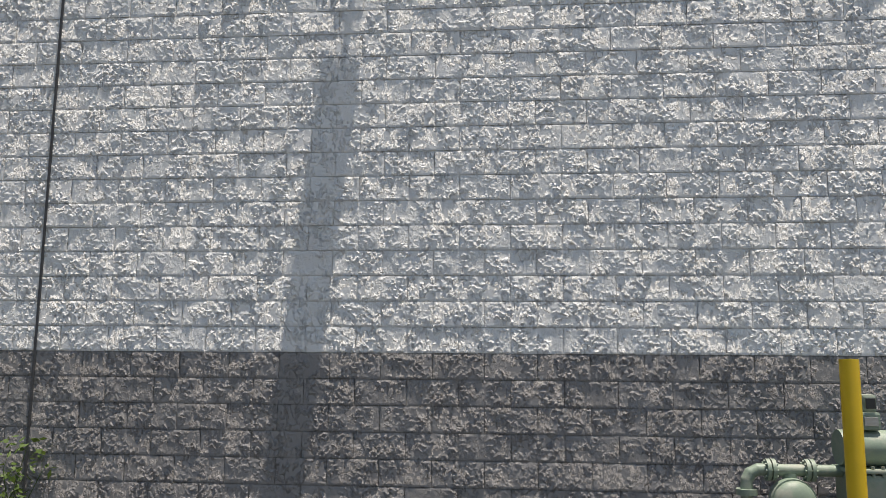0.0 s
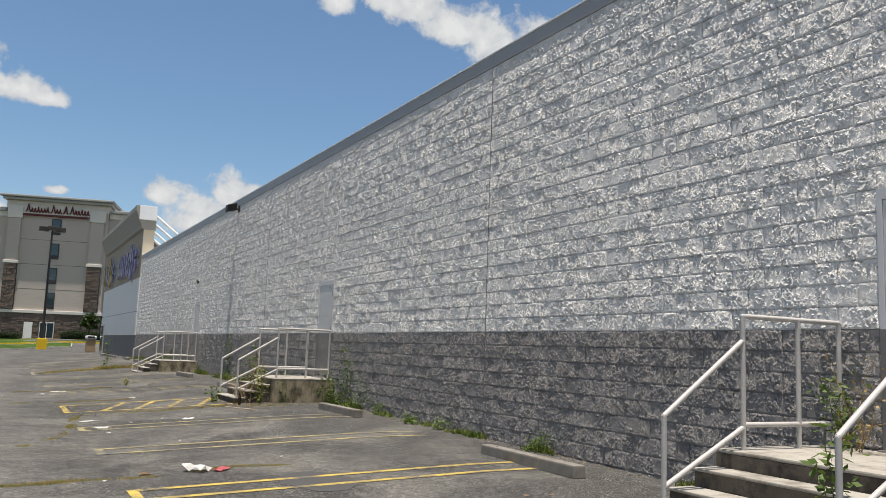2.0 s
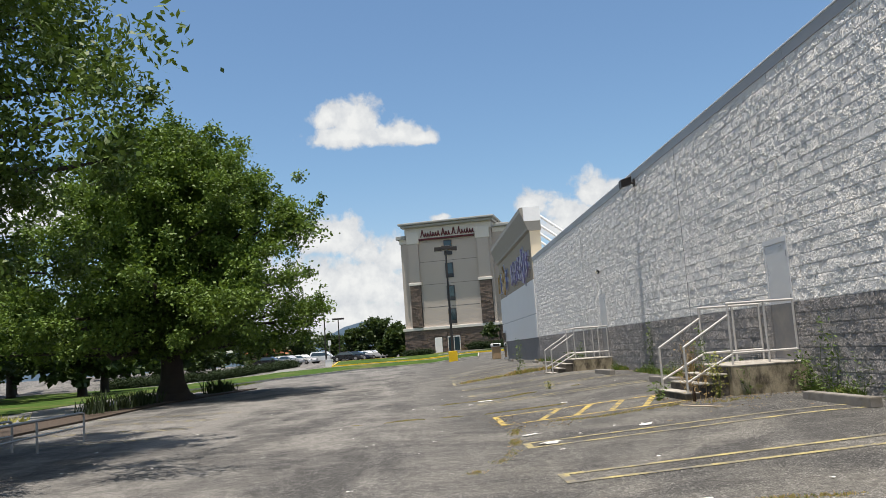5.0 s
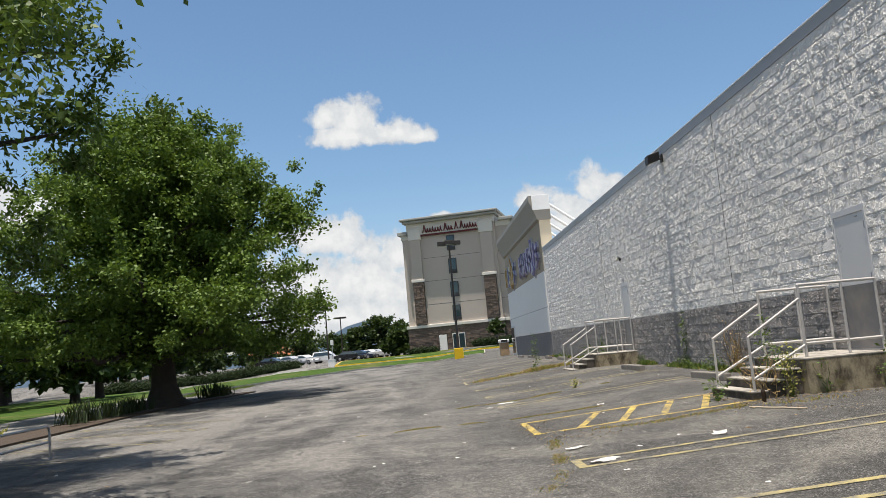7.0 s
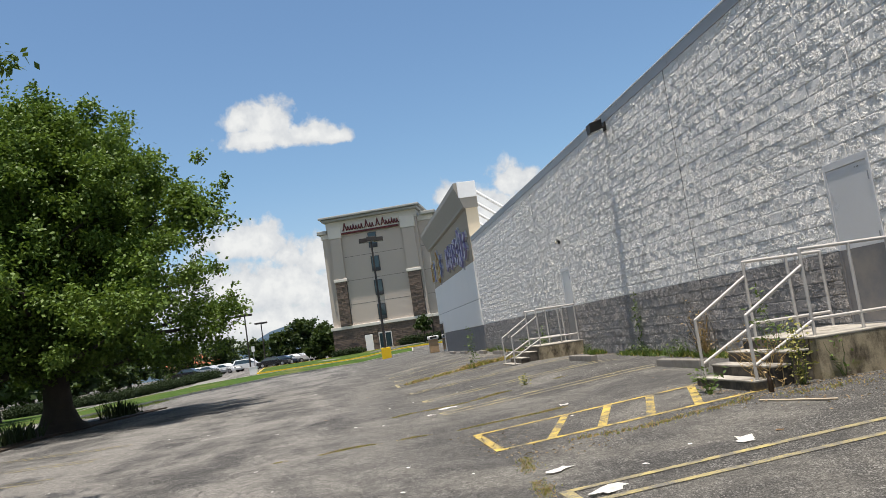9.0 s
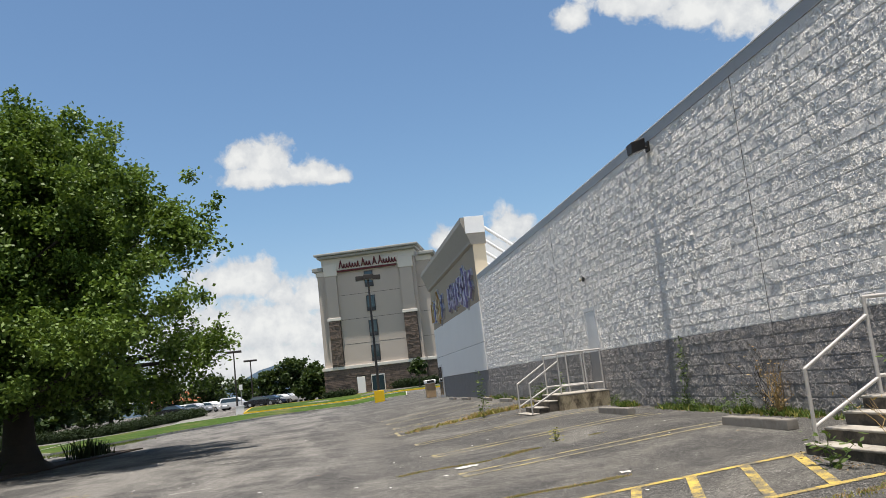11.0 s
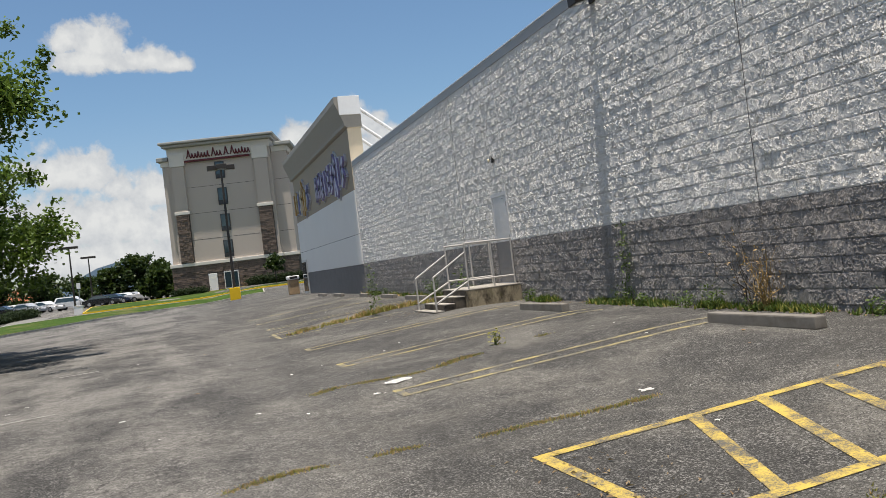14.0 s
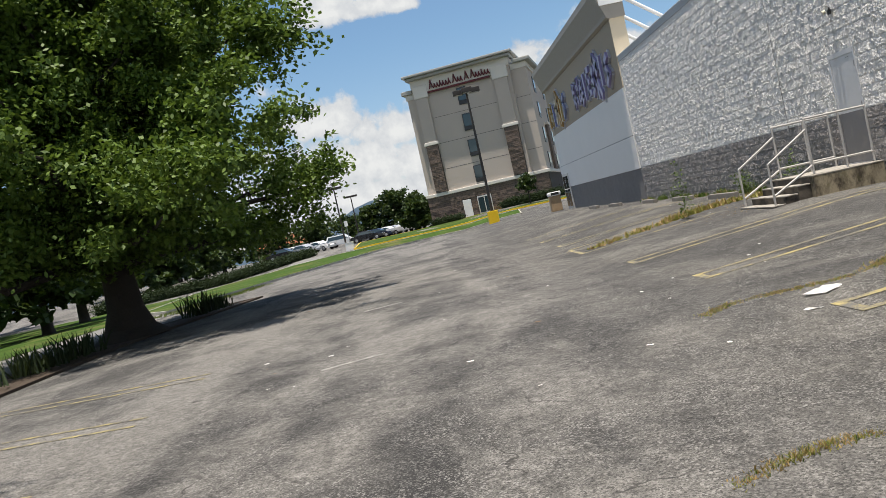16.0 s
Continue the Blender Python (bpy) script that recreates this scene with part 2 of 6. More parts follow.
def leaf_material(name, a, b2, back=0.35, rough=0.55):
    m, nt, b, pos = base_mat(name, rough)
    rnd = nt.nodes.new("ShaderNodeNewGeometry").outputs["Random Per Island"]
    tone = math_node(nt, "ADD", math_node(nt, "MULTIPLY", rnd, 0.6), math_node(nt, "MULTIPLY", noise_tex(nt, pos, 0.6, 3), 0.4))
    col = mix(nt, tone, a, b2)
    nt.links.new(col, b.inputs["Base Color"])
    b.inputs["Specular IOR Level"].default_value = 0.3
    tr = nt.nodes.new("ShaderNodeBsdfTranslucent")
    nt.links.new(mix(nt, 0.5, col, (0.11, 0.16, 0.018)), tr.inputs[0])
    ms = nt.nodes.new("ShaderNodeMixShader")
    ms.inputs[0].default_value = back
    out = nt.nodes["Material Output"]
    nt.links.new(b.outputs[0], ms.inputs[1])
    nt.links.new(tr.outputs[0], ms.inputs[2])
    nt.links.new(ms.outputs[0], out.inputs[0])
    return m


def glass_material():
    m, nt, b, pos = base_mat("window_glass", 0.05)
    b.inputs["Base Color"].default_value = (0.03, 0.05, 0.06, 1)
    b.inputs["Specular IOR Level"].default_value = 0.8
    bump(nt, b, noise_tex(nt, pos, 0.7, 2), 0.05, 0.02)
    return m


def concrete_material(name, base, stain, moss, top_clean=True):
    """Weathered concrete with dark runs and mossy blotches."""
    m, nt, b, pos = base_mat(name, 0.92)
    stretch = vec_node(nt, "MULTIPLY", pos, (2.6, 2.6, 1.5)).outputs[0]
    runs, fine = noise_tex(nt, stretch, 1.6, 7, 0.68), noise_tex(nt, pos, 70, 4, 0.7)
    col = mix(nt, ramp(nt, fine, 0.3, 0.7), tuple(c * 0.82 for c in base), tuple(c * 1.15 for c in base))
    col = mix(nt, ramp(nt, runs, 0.42, 0.62), col, stain)
    col = mix(nt, ramp(nt, noise_tex(nt, pos, 2.6, 6, 0.7), 0.56, 0.68, 0, 0.7), col, moss)
    nt.links.new(col, b.inputs["Base Color"])
    bump(nt, b, math_node(nt, "ADD", fine, runs), 0.5, 0.006)
    return m


M_BLOCK = block_material("painted_split_face_block")
M_MORTAR = grainy("painted_mortar", (0.18, 0.175, 0.17), 0.9)
M_JOINT = grainy("joint_sealant", (0.06, 0.06, 0.062), 0.8)
M_ASPHALT = asphalt_material()
M_YELLOW = worn_paint("worn_yellow_paint", (0.50, 0.36, 0.07), (0.085, 0.08, 0.072), (0.44, 0.57))
M_FADED = worn_paint("faded_yellow_paint", (0.42, 0.34, 0.12), (0.11, 0.105, 0.095), (0.385, 0.55))
M_GHOST = worn_paint("faded_white_paint", (0.42, 0.41, 0.37), (0.19, 0.185, 0.17), (0.40, 0.55))
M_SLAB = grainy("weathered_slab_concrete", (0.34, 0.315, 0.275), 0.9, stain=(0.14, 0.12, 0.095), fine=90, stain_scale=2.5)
M_SIDE = concrete_material("stained_concrete", (0.36, 0.30, 0.205), (0.070, 0.055, 0.038), (0.12, 0.11, 0.035))
M_STOP = grainy("wheel_stop_concrete", (0.19, 0.175, 0.155), 0.92, fine=120, stain=(0.12, 0.105, 0.085), stain_scale=2.2, stain_at=(0.5, 0.7))
# besides stains, this colour holds the shade on the upright step faces
M_RISER = grainy("shaded_stained_riser_concrete", (0.12, 0.10, 0.078), 0.95, var=0.4, scale=4, fine=70, stain=(0.035, 0.03, 0.025), stain_scale=3, stain_at=(0.45, 0.6))
M_RAIL = grainy("galvanised_rail_paint", (0.46, 0.44, 0.42), 0.5, 0.0, var=0.12, fine=140, stain=(0.42, 0.30, 0.2), stain_scale=7, stain_at=(0.66, 0.76))
M_DOOR_L = grainy("light_grey_door_paint", (0.62, 0.62, 0.63), 0.36, var=0.05, scale=1.2, relief=0.06)
M_DOOR_D = grainy("charcoal_door_paint", (0.165, 0.16, 0.165), 0.45, var=0.12, scale=1.2, relief=0.06, stain=(0.24, 0.22, 0.2), stain_scale=1.3)
M_COPING = grainy("grey_sheet_metal_coping", (0.36, 0.355, 0.35), 0.45, 0.0, var=0.06, scale=0.6, relief=0.03)
M_COPING_TOP = grainy("white_coping_edge", (0.75, 0.76, 0.77), 0.4, var=0.05)
M_ROOF = grainy("roof_membrane", (0.45, 0.45, 0.44), 0.9)
M_BRONZE = grainy("dark_bronze_metal", (0.030, 0.024, 0.020), 0.55, 0.1, var=0.2)
M_BLACK = grainy("black_plastic", (0.02, 0.02, 0.02), 0.5)
M_CREAM = grainy("cream_lamp_housing", (0.62, 0.57, 0.42), 0.4, var=0.08)
M_LENS = grainy("lamp_lens", (0.35, 0.35, 0.33), 0.15, var=0.1)
M_STEEL = grainy("dull_steel", (0.35, 0.35, 0.36), 0.4, 0.8, var=0.15)
M_BOLLARD = grainy("safety_yellow_paint", (0.74, 0.47, 0.012), 0.42, var=0.07, fine=150, relief=0.1, depth=0.002)
M_GAS = grainy("grey_green_meter_paint", (0.21, 0.265, 0.20), 0.5, var=0.12, fine=110, stain=(0.30, 0.31, 0.25), stain_scale=6)
M_STUCCO = grainy("taupe_stucco", (0.46, 0.40, 0.35), 0.9, var=0.05, scale=0.4, fine=20)
M_STUCCO_L = grainy("cream_stucco_trim", (0.66, 0.62, 0.56), 0.9, var=0.05, scale=0.4, fine=20)
M_CORNICE = grainy("grey_cornice_metal", (0.33, 0.33, 0.31), 0.6, var=0.06)
M_STONE = grainy("brown_ledger_stone", (0.16, 0.118, 0.095), 0.9, var=0.45, scale=2.0, fine=9, relief=0.6, depth=0.05)
M_STONE_JOINT = grainy("dark_stone_backing", (0.055, 0.045, 0.038), 0.95)
M_GLASS = glass_material()
M_FRAME_DK = grainy("dark_window_frame", (0.03, 0.03, 0.033), 0.4)
M_FRAME_LT = grainy("pale_door_frame", (0.62, 0.60, 0.57), 0.5)
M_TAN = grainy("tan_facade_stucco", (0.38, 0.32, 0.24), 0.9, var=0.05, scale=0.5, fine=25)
# the same tan stucco, lightened in colour as if struck by the sun
M_TAN_LIT = grainy("sunlit_tan_stucco", (0.66, 0.56, 0.41), 0.9, var=0.04, scale=0.5, fine=25)
M_PANEL = grainy("pale_grey_facade_panel", (0.80, 0.785, 0.75), 0.75, var=0.04, scale=0.5, fine=25)
M_BASE = grainy("charcoal_facade_base", (0.20, 0.19, 0.185), 0.9, var=0.2, scale=3, relief=0.5, depth=0.02)
M_CANOPY = grainy("taupe_cornice_metal", (0.30, 0.275, 0.235), 0.6, var=0.05)
M_WHITE = grainy("white_painted_steel", (0.80, 0.80, 0.79), 0.45, var=0.04)
M_PURPLE = grainy("purple_sign_face", (0.27, 0.24, 0.42), 0.35, var=0.08)
M_SIGNRED = grainy("deep_red_sign_face", (0.11, 0.008, 0.011), 0.4)
M_TOY = [grainy("sign_%s" % n, c, 0.4, var=0.06) for n, c in (("ochre", (0.42, 0.25, 0.08)), ("sand", (0.50, 0.36, 0.15)), ("blue", (0.20, 0.23, 0.40)), ("cream", (0.55, 0.47, 0.34)))]
M_SIGNEDGE = grainy("sign_return_edge", (0.42, 0.42, 0.46), 0.4)
M_GRASS = grainy("mown_grass", (0.044, 0.082, 0.017), 0.9, var=0.45, scale=0.5, fine=14, relief=0.8, depth=0.05, stain=(0.12, 0.115, 0.045), stain_scale=0.25)
M_GRASS.node_tree.nodes["Principled BSDF"].inputs["Specular IOR Level"].default_value = 0.05
M_BLADE = leaf_material("grass_blades", (0.06, 0.10, 0.015), (0.16, 0.20, 0.05), 0.3)
M_MULCH = grainy("dark_mulch", (0.055, 0.038, 0.026), 0.95, var=0.4, fine=40, relief=0.8, depth=0.03)
M_KERB = grainy("kerb_concrete", (0.40, 0.385, 0.35), 0.92, stain=(0.2, 0.19, 0.17))
M_ROAD = grainy("pale_road_asphalt", (0.17, 0.165, 0.155), 0.92, var=0.15, scale=0.4, fine=30)
M_BARK = grainy("tree_bark", (0.04, 0.032, 0.026), 0.95, var=0.4, scale=3, fine=22, relief=0.9, depth=0.03)
M_LEAF = leaf_material("oak_leaves", (0.030, 0.070, 0.011), (0.165, 0.255, 0.042), 0.28)
M_LEAF_NEAR = leaf_material("narrow_oak_leaves", (0.016, 0.042, 0.007), (0.115, 0.185, 0.028), 0.22)
M_LEAF_FAR = leaf_material("far_leaves", (0.014, 0.032, 0.008), (0.045, 0.078, 0.018), 0.2)
M_HEDGE = leaf_material("clipped_hedge_leaves", (0.008, 0.018, 0.006), (0.022, 0.04, 0.012), 0.1, 0.85)
M_WEED = leaf_material("weed_leaves", (0.045, 0.085, 0.018), (0.14, 0.20, 0.05), 0.32)
M_WEED_YEL = leaf_material("yellowed_weed", (0.24, 0.24, 0.05), (0.36, 0.33, 0.10), 0.3)
M_STRAW = leaf_material("dry_straw", (0.30, 0.19, 0.075), (0.46, 0.33, 0.15), 0.2)
M_IRIS = leaf_material("strap_leaves", (0.012, 0.022, 0.008), (0.032, 0.05, 0.016), 0.12, 0.7)
M_PAPER = grainy("white_litter", (0.78, 0.77, 0.74), 0.8, var=0.08)
M_PINK = grainy("pink_litter", (0.62, 0.16, 0.18), 0.7)
M_BROWN = grainy("brown_litter", (0.30, 0.19, 0.10), 0.8)
M_HUSK = leaf_material("dry_fallen_leaves", (0.14, 0.08, 0.04), (0.38, 0.29, 0.17), 0.1, 0.8)
M_TWIG = grainy("bleached_twig", (0.46, 0.38, 0.28), 0.85, fine=120)
M_BOTTLE = grainy("brown_bottle_glass", (0.03, 0.018, 0.01), 0.12)
M_TILE = grainy("orange_clay_roof", (0.30, 0.105, 0.045), 0.85, var=0.2, scale=2, fine=12)
M_BEIGE = grainy("beige_far_wall", (0.40, 0.34, 0.26), 0.9)
# the haze of distance is mixed into this blue
M_HILL = grainy("haze_tinted_hill", (0.20, 0.29, 0.38), 1.0, var=0.1, scale=0.01, fine=0.05)
M_TYRE = grainy("tyre_rubber", (0.018, 0.018, 0.018), 0.85)
M_RIM = grainy("wheel_rim", (0.45, 0.45, 0.46), 0.35, 0.7)
M_BIN = grainy("tan_bin_panel", (0.42, 0.29, 0.17), 0.8)
M_PATCH = grainy("dark_asphalt_patch", (0.055, 0.054, 0.053), 0.9, var=0.3, fine=60)


# ---- building helpers ----
def smooth(a, b, v):
    u = min(1.0, max(0.0, (v - a) / (b - a)))
    return u * u * (3 - 2 * u)


def lerp(a, b, u):
    u = min(1.0, max(0.0, u))
    return a + (b - a) * u


def gz(x, y):
    """The ground's height: level along the building, falling away from it, rising slowly with distance."""
    wall = lerp(lerp(-0.12, 0.04, (-x - 4) / 16.0), 0.21, (-x - 20) / 27.6)
    far = lerp(-0.25, -0.18, (-x - 28) / 12.0)
    rise_ = lerp(0.0, 0.85, (-x - 90) / 16.0)
    return lerp(far, wall, (y - 1.2) / 4.2) + rise_


def mesh_of(bm, name, mats):
    me = bpy.data.meshes.new(name)
    bm.to_mesh(me)
    bm.free()
    for m in mats if isinstance(mats, (list, tuple)) else [mats]:
        me.materials.append(m)
    return me


def part(name, bm, material, parent=None, label=""):
    """Links a bmesh as one mesh object, under a thing where one is given."""
    ob = new(name, mesh_of(bm, name, material))
    if parent is not None:
        ob.parent = parent
    if label:
        ob["label"] = label
    return ob


def thing(name, label, category, at=(0, 0, 0), group="", kind="", turn=0.0):
    ob = new(name)
    ob.matrix_world = pose(*at, 0, 0, turn)
    return tagged(ob, label, category, group, kind)


def box(bm, x0, x1, y0, y1, z0, z1, bevel=0.0, mat=0):
    r = bmesh.ops.create_cube(bm, size=1.0, matrix=Matrix.Translation(((x0 + x1) / 2, (y0 + y1) / 2, (z0 + z1) / 2)) @ Matrix.Diagonal((x1 - x0, y1 - y0, z1 - z0, 1)))
    fs = {f for v in r["verts"] for f in v.link_faces}
    for f in fs:
        f.material_index = mat
    if bevel:
        es = {e for v in r["verts"] for e in v.link_edges}
        bmesh.ops.bevel(bm, geom=list(es), offset=bevel, segments=2, affect="EDGES", profile=0.6)


def new_box(*a, **k):
    bm = bmesh.new()
    box(bm, *a, **k)
    return bm


def tube(bm, p0, p1, r0, r1=None, seg=12, caps=True):
    p0, p1 = Vector(p0), Vector(p1)
    d = p1 - p0
    q = d.to_track_quat("Z", "Y").to_matrix().to_4x4()
    r = bmesh.ops.create_cone(bm, cap_ends=caps, segments=seg, radius1=r0, radius2=r0 if r1 is None else r1, depth=d.length, matrix=Matrix.Translation((p0 + p1) / 2) @ q)
    for v in r["verts"]:
        for f in v.link_faces:
            f.smooth = len(f.verts) == 4
            if not f.smooth:
                for e in f.edges:
                    e.smooth = False


def pipe(bm, points, r, seg=10):
    """A round bar through points, with ball joints at its bends."""
    for a, b in zip(points, points[1:]):
        tube(bm, a, b, r, seg=seg)
    for p in points[1:-1]:
        s = bmesh.ops.create_uvsphere(bm, u_segments=seg, v_segments=6, radius=r * 1.02, matrix=Matrix.Translation(p))
        for v in s["verts"]:
            for f in v.link_faces:
                f.smooth = True


def ball(bm, c, r, sub=2, rough=0.0, scale=(1, 1, 1)):
    s = bmesh.ops.create_icosphere(bm, subdivisions=sub, radius=1.0)
    for v in s["verts"]:
        k = 1 + rough * noise.noise(v.co * 2.3 + Vector(c))
        v.co = Vector((v.co.x * scale[0], v.co.y * scale[1], v.co.z * scale[2])) * r * k + Vector(c)
        for f in v.link_faces:
            f.smooth = True


def prism(bm, outline, z0, z1):
    """An upright block over a plan outline."""
    lo, hi = [bm.verts.new((x, y, z0)) for x, y in outline], [bm.verts.new((x, y, z1)) for x, y in outline]
    n = len(outline)
    bm.faces.new(hi)
    bm.faces.new(lo[::-1])
    for i in range(n):
        bm.faces.new((lo[i], lo[(i + 1) % n], hi[(i + 1) % n], hi[i]))
    bmesh.ops.recalc_face_normals(bm, faces=bm.faces)


def ground_strip(bm, pts, width, lift=0.006, step=0.5):
    """A painted strip that follows the ground along a polyline."""
    for (xa, ya), (xb, yb) in zip(pts, pts[1:]):
        d = Vector((xb - xa, yb - ya))
        n = max(1, int(d.length / step))
        side = Vector((-d.y, d.x)).normalized() * width / 2
        row = []
        for i in range(n + 1):
            p = Vector((xa, ya)) + d * i / n
            a, b = p + side, p - side
            row.append((bm.verts.new((*a, gz(*a) + lift)), bm.verts.new((*b, gz(*b) + lift))))
        for (a, b), (c, e) in zip(row, row[1:]):
            f = bm.faces.new((a, b, e, c))
            f.normal_update()
            if f.normal.z < 0:
                f.normal_flip()


# ---- ground ----
def spaced(*runs):
    out = []
    for a, b, n in runs:
        out += [a + (b - a) * i / n for i in range(n)]
    return out + [runs[-1][1]]


def sheet(name, xs, ys, material, lift=0.0, label="", category="ground"):
    bm = bmesh.new()
    grid = [[bm.verts.new((x, y, gz(x, y) + lift)) for y in ys] for x in xs]
    for i in range(len(xs) - 1):
        for j in range(len(ys) - 1):
            f = bm.faces.new((grid[i][j], grid[i + 1][j], grid[i + 1][j + 1], grid[i][j + 1]))
            f.smooth = True
    bmesh.ops.recalc_face_normals(bm, faces=bm.faces)
    return tagged(part(name, bm, material), label, category, kind="structure")


GX = spaced((-2500, -300, 5), (-300, -110, 8), (-110, -60, 20), (-60, 12, 100), (12, 60, 8), (60, 2500, 4))
GY = spaced((-2500, -200, 5), (-200, -40, 8), (-40, -14, 14), (-14, 8, 40), (8, 40, 6), (40, 2500, 4))
sheet("ground", GX, GY, M_ASPHALT, 0.0, "worn grey asphalt of a parking lot with pale aggregate")

# ---- the store's block wall ----
WALL_Y, WALL_X0, WALL_X1, BAND, COURSE, BLOCK = 6.875, 12.2, -47.6, 1.54, 0.2032, 0.4064
COPING_Z0, COPING_Z1 = BAND + 21 * COURSE, 6.05
JOINT_X = [10.83, 0.042, -9.17, -21.63, -34.0]
DOOR_L = [-2.6, -17.0, -31.62]
DOOR_W, DOOR_TOP, DECK = 1.016, BAND + 6 * COURSE, 0.515


def in_door(xa, xb, za, zb):
    return any(xb > d + 0.01 and xa < d + DOOR_W - 0.01 for d in DOOR_L) and zb > DECK - 0.1 and za < DOOR_TOP - 0.01


def backing():
    """The wall's core: three door openings go through it."""
    bm = bmesh.new()
    y0, y1 = WALL_Y + 0.014, WALL_Y + 0.3
    edges = [WALL_X1]
    for d in sorted(DOOR_L):
        edges += [d, d + DOOR_W]
    edges.append(WALL_X0)
    for a, b in zip(edges[::2], edges[1::2]):
        box(bm, a, b, y0, y1, -0.6, COPING_Z0)
    for d in DOOR_L:
        box(bm, d, d + DOOR_W, y0, y1, DOOR_TOP, COPING_Z0)
        box(bm, d, d + DOOR_W, y0, y1, -0.6, DECK)
    return tagged(part("wall_store", bm, M_BLOCK), "painted split-face concrete block wall, pale grey over charcoal", "wall", kind="structure")


wall_store = backing()


def block_grid(seed, nx, nz, w, h, smoothness=1.0, peak=0.019):
    """Vertices and faces of one rough-faced block, its face towards -y, its lower corner at the origin."""
    rng = random.Random(seed)
    off = Vector((rng.uniform(-90, 90), rng.uniform(-90, 90), rng.uniform(-90, 90)))
    swell, gap = rng.uniform(0.0, 0.002) * smoothness, 0.003
    lean = (rng.uniform(-0.0015, 0.0015) * smoothness, rng.uniform(-0.002, 0.001) * smoothness)
    verts, faces = [], []
    for k in range(nz + 1):
        for i in range(nx + 1):
            u, v = i / nx, k / nz
            x, z = gap + (w - 2 * gap) * u, gap + (h - 2 * gap) * v
            rim = i in (0, nx) or k in (0, nz)
            p = Vector((x, 0, z))
            rough = 0.12 + 0.88 * smooth(-0.14, 0.14, noise.noise(p * 6.5 + off))
            crag = 0.5 - abs(noise.noise(p * 13 + off))
            lump = noise.noise(p * 7 + off) * 0.002 + (crag * 0.3 + noise.noise(p * 34 + off) * 0.4) * peak * rough
            out = swell + lean[0] * (u - 0.5) * 2 + lean[1] * (v - 0.5) * 2 + (lump - 0.002) * smoothness
            if rim:
                out = out * 0.6 - 0.003
            else:
                out += (rng.random() ** 1.9 - 0.24) * peak * rough * min(1.0, smoothness + 0.2)
                x += rng.uniform(-0.3, 0.3) * w / nx
                z += rng.uniform(-0.3, 0.3) * h / nz
            verts.append((x, -max(-0.008, out), z))
    for k in range(nz):
        for i in range(nx):
            a = k * (nx + 1) + i
            b, c, d = a + 1, a + nx + 2, a + nx + 1
            if (i + k + rng.randint(0, 1)) % 2:
                faces += [(a, b, c), (a, c, d)]
            else:
                faces += [(a, b, d), (b, c, d)]
    # the four edges run back to the mortar
    ring = [i for i in range(nx + 1)] + [k * (nx + 1) + nx for k in range(1, nz + 1)] + [nz * (nx + 1) + i for i in range(nx - 1, -1, -1)] + [k * (nx + 1) for k in range(nz - 1, 0, -1)]
    back = len(verts)
    for r in ring:
        verts.append((verts[r][0], 0.026, verts[r][2]))
    n = len(ring)
    for i in range(n):
        faces.append((ring[i], back + i, back + (i + 1) % n, ring[(i + 1) % n]))
    return verts, faces


def block_slots():
    """Every block of the running bond: x, z, width; cut at the control joints, the doors and the wall's ends."""
    out = []
    for row in range(-9, 21):
        z = BAND + row * COURSE
        start = JOINT_X[1] + (0 if row % 2 else BLOCK / 2)
        n0, n1 = int((WALL_X1 - start) / BLOCK) - 1, int((WALL_X0 - start) / BLOCK) + 1
        for n in range(n0, n1):
            xa, xb = start + n * BLOCK, start + (n + 1) * BLOCK
            cuts = sorted([xa, xb] + [j for j in JOINT_X if xa < j < xb] + [e for d in DOOR_L for e in (d, d + DOOR_W) if xa < e < xb])
            for a, b in zip(cuts, cuts[1:]):
                a, b = max(a, WALL_X1), min(b, WALL_X0)
                if b - a < 0.03 or in_door(a, b, z, z + COURSE):
                    continue
                out.append((a, z, b - a, row))
    return out


def build_blocks():
    singles, rest_v, rest_f = [], [], []
    cache = {}
    rng = random.Random(4)
    for a, z, w, row in block_slots():
        mid = a + w / 2
        near = -24.0 < mid < 8.0
        if near and abs(w - BLOCK) < 0.01 and -4.3 < mid < 6.2 and -4 <= row < 8 and len(singles) < 290:
            key = ("single", rng.randrange(14))
            if key not in cache:
                v, f = block_grid(900 + key[1], 24, 12, BLOCK, COURSE, 1.0, 0.008)
                me = bpy.data.meshes.new("block")
                me.from_pydata(v, [], f)
                me.materials.append(M_BLOCK)
                cache[key] = me
            singles.append((cache[key], a, z))
            continue
        res = ((24, 12) if row < 13 else (18, 9)) if near else ((16, 8) if -36 < mid < 0 else (12, 6))
        flat = rng.choice((0.35, 0.7, 1.0, 1.0, 1.0, 1.25))
        key = (res, rng.randrange(46), round(w, 2), flat)
        if key not in cache:
            cache[key] = block_grid(hash((key[1], res[0])) % 9973, res[0] if w > 0.25 else max(3, res[0] // 2), res[1], w, COURSE, flat, 0.008 if res[0] == 24 else (0.011 if res[0] == 18 else 0.017))
        v, f = cache[key]
        o = len(rest_v)
        jut = rng.uniform(-0.002, 0.003)
        rest_v += [(x + a, WALL_Y + y - (jut if y < 0.02 else 0), zz + z) for x, y, zz in v]
        rest_f += [tuple(i + o for i in q) for q in f]
    me = bpy.data.meshes.new("blockwork")
    me.from_pydata(rest_v, [], rest_f)
    me.materials.append(M_BLOCK)
    ob = new("blockwork", me)
    ob.parent = wall_store
    ob["kind"] = "stuff"
    return singles


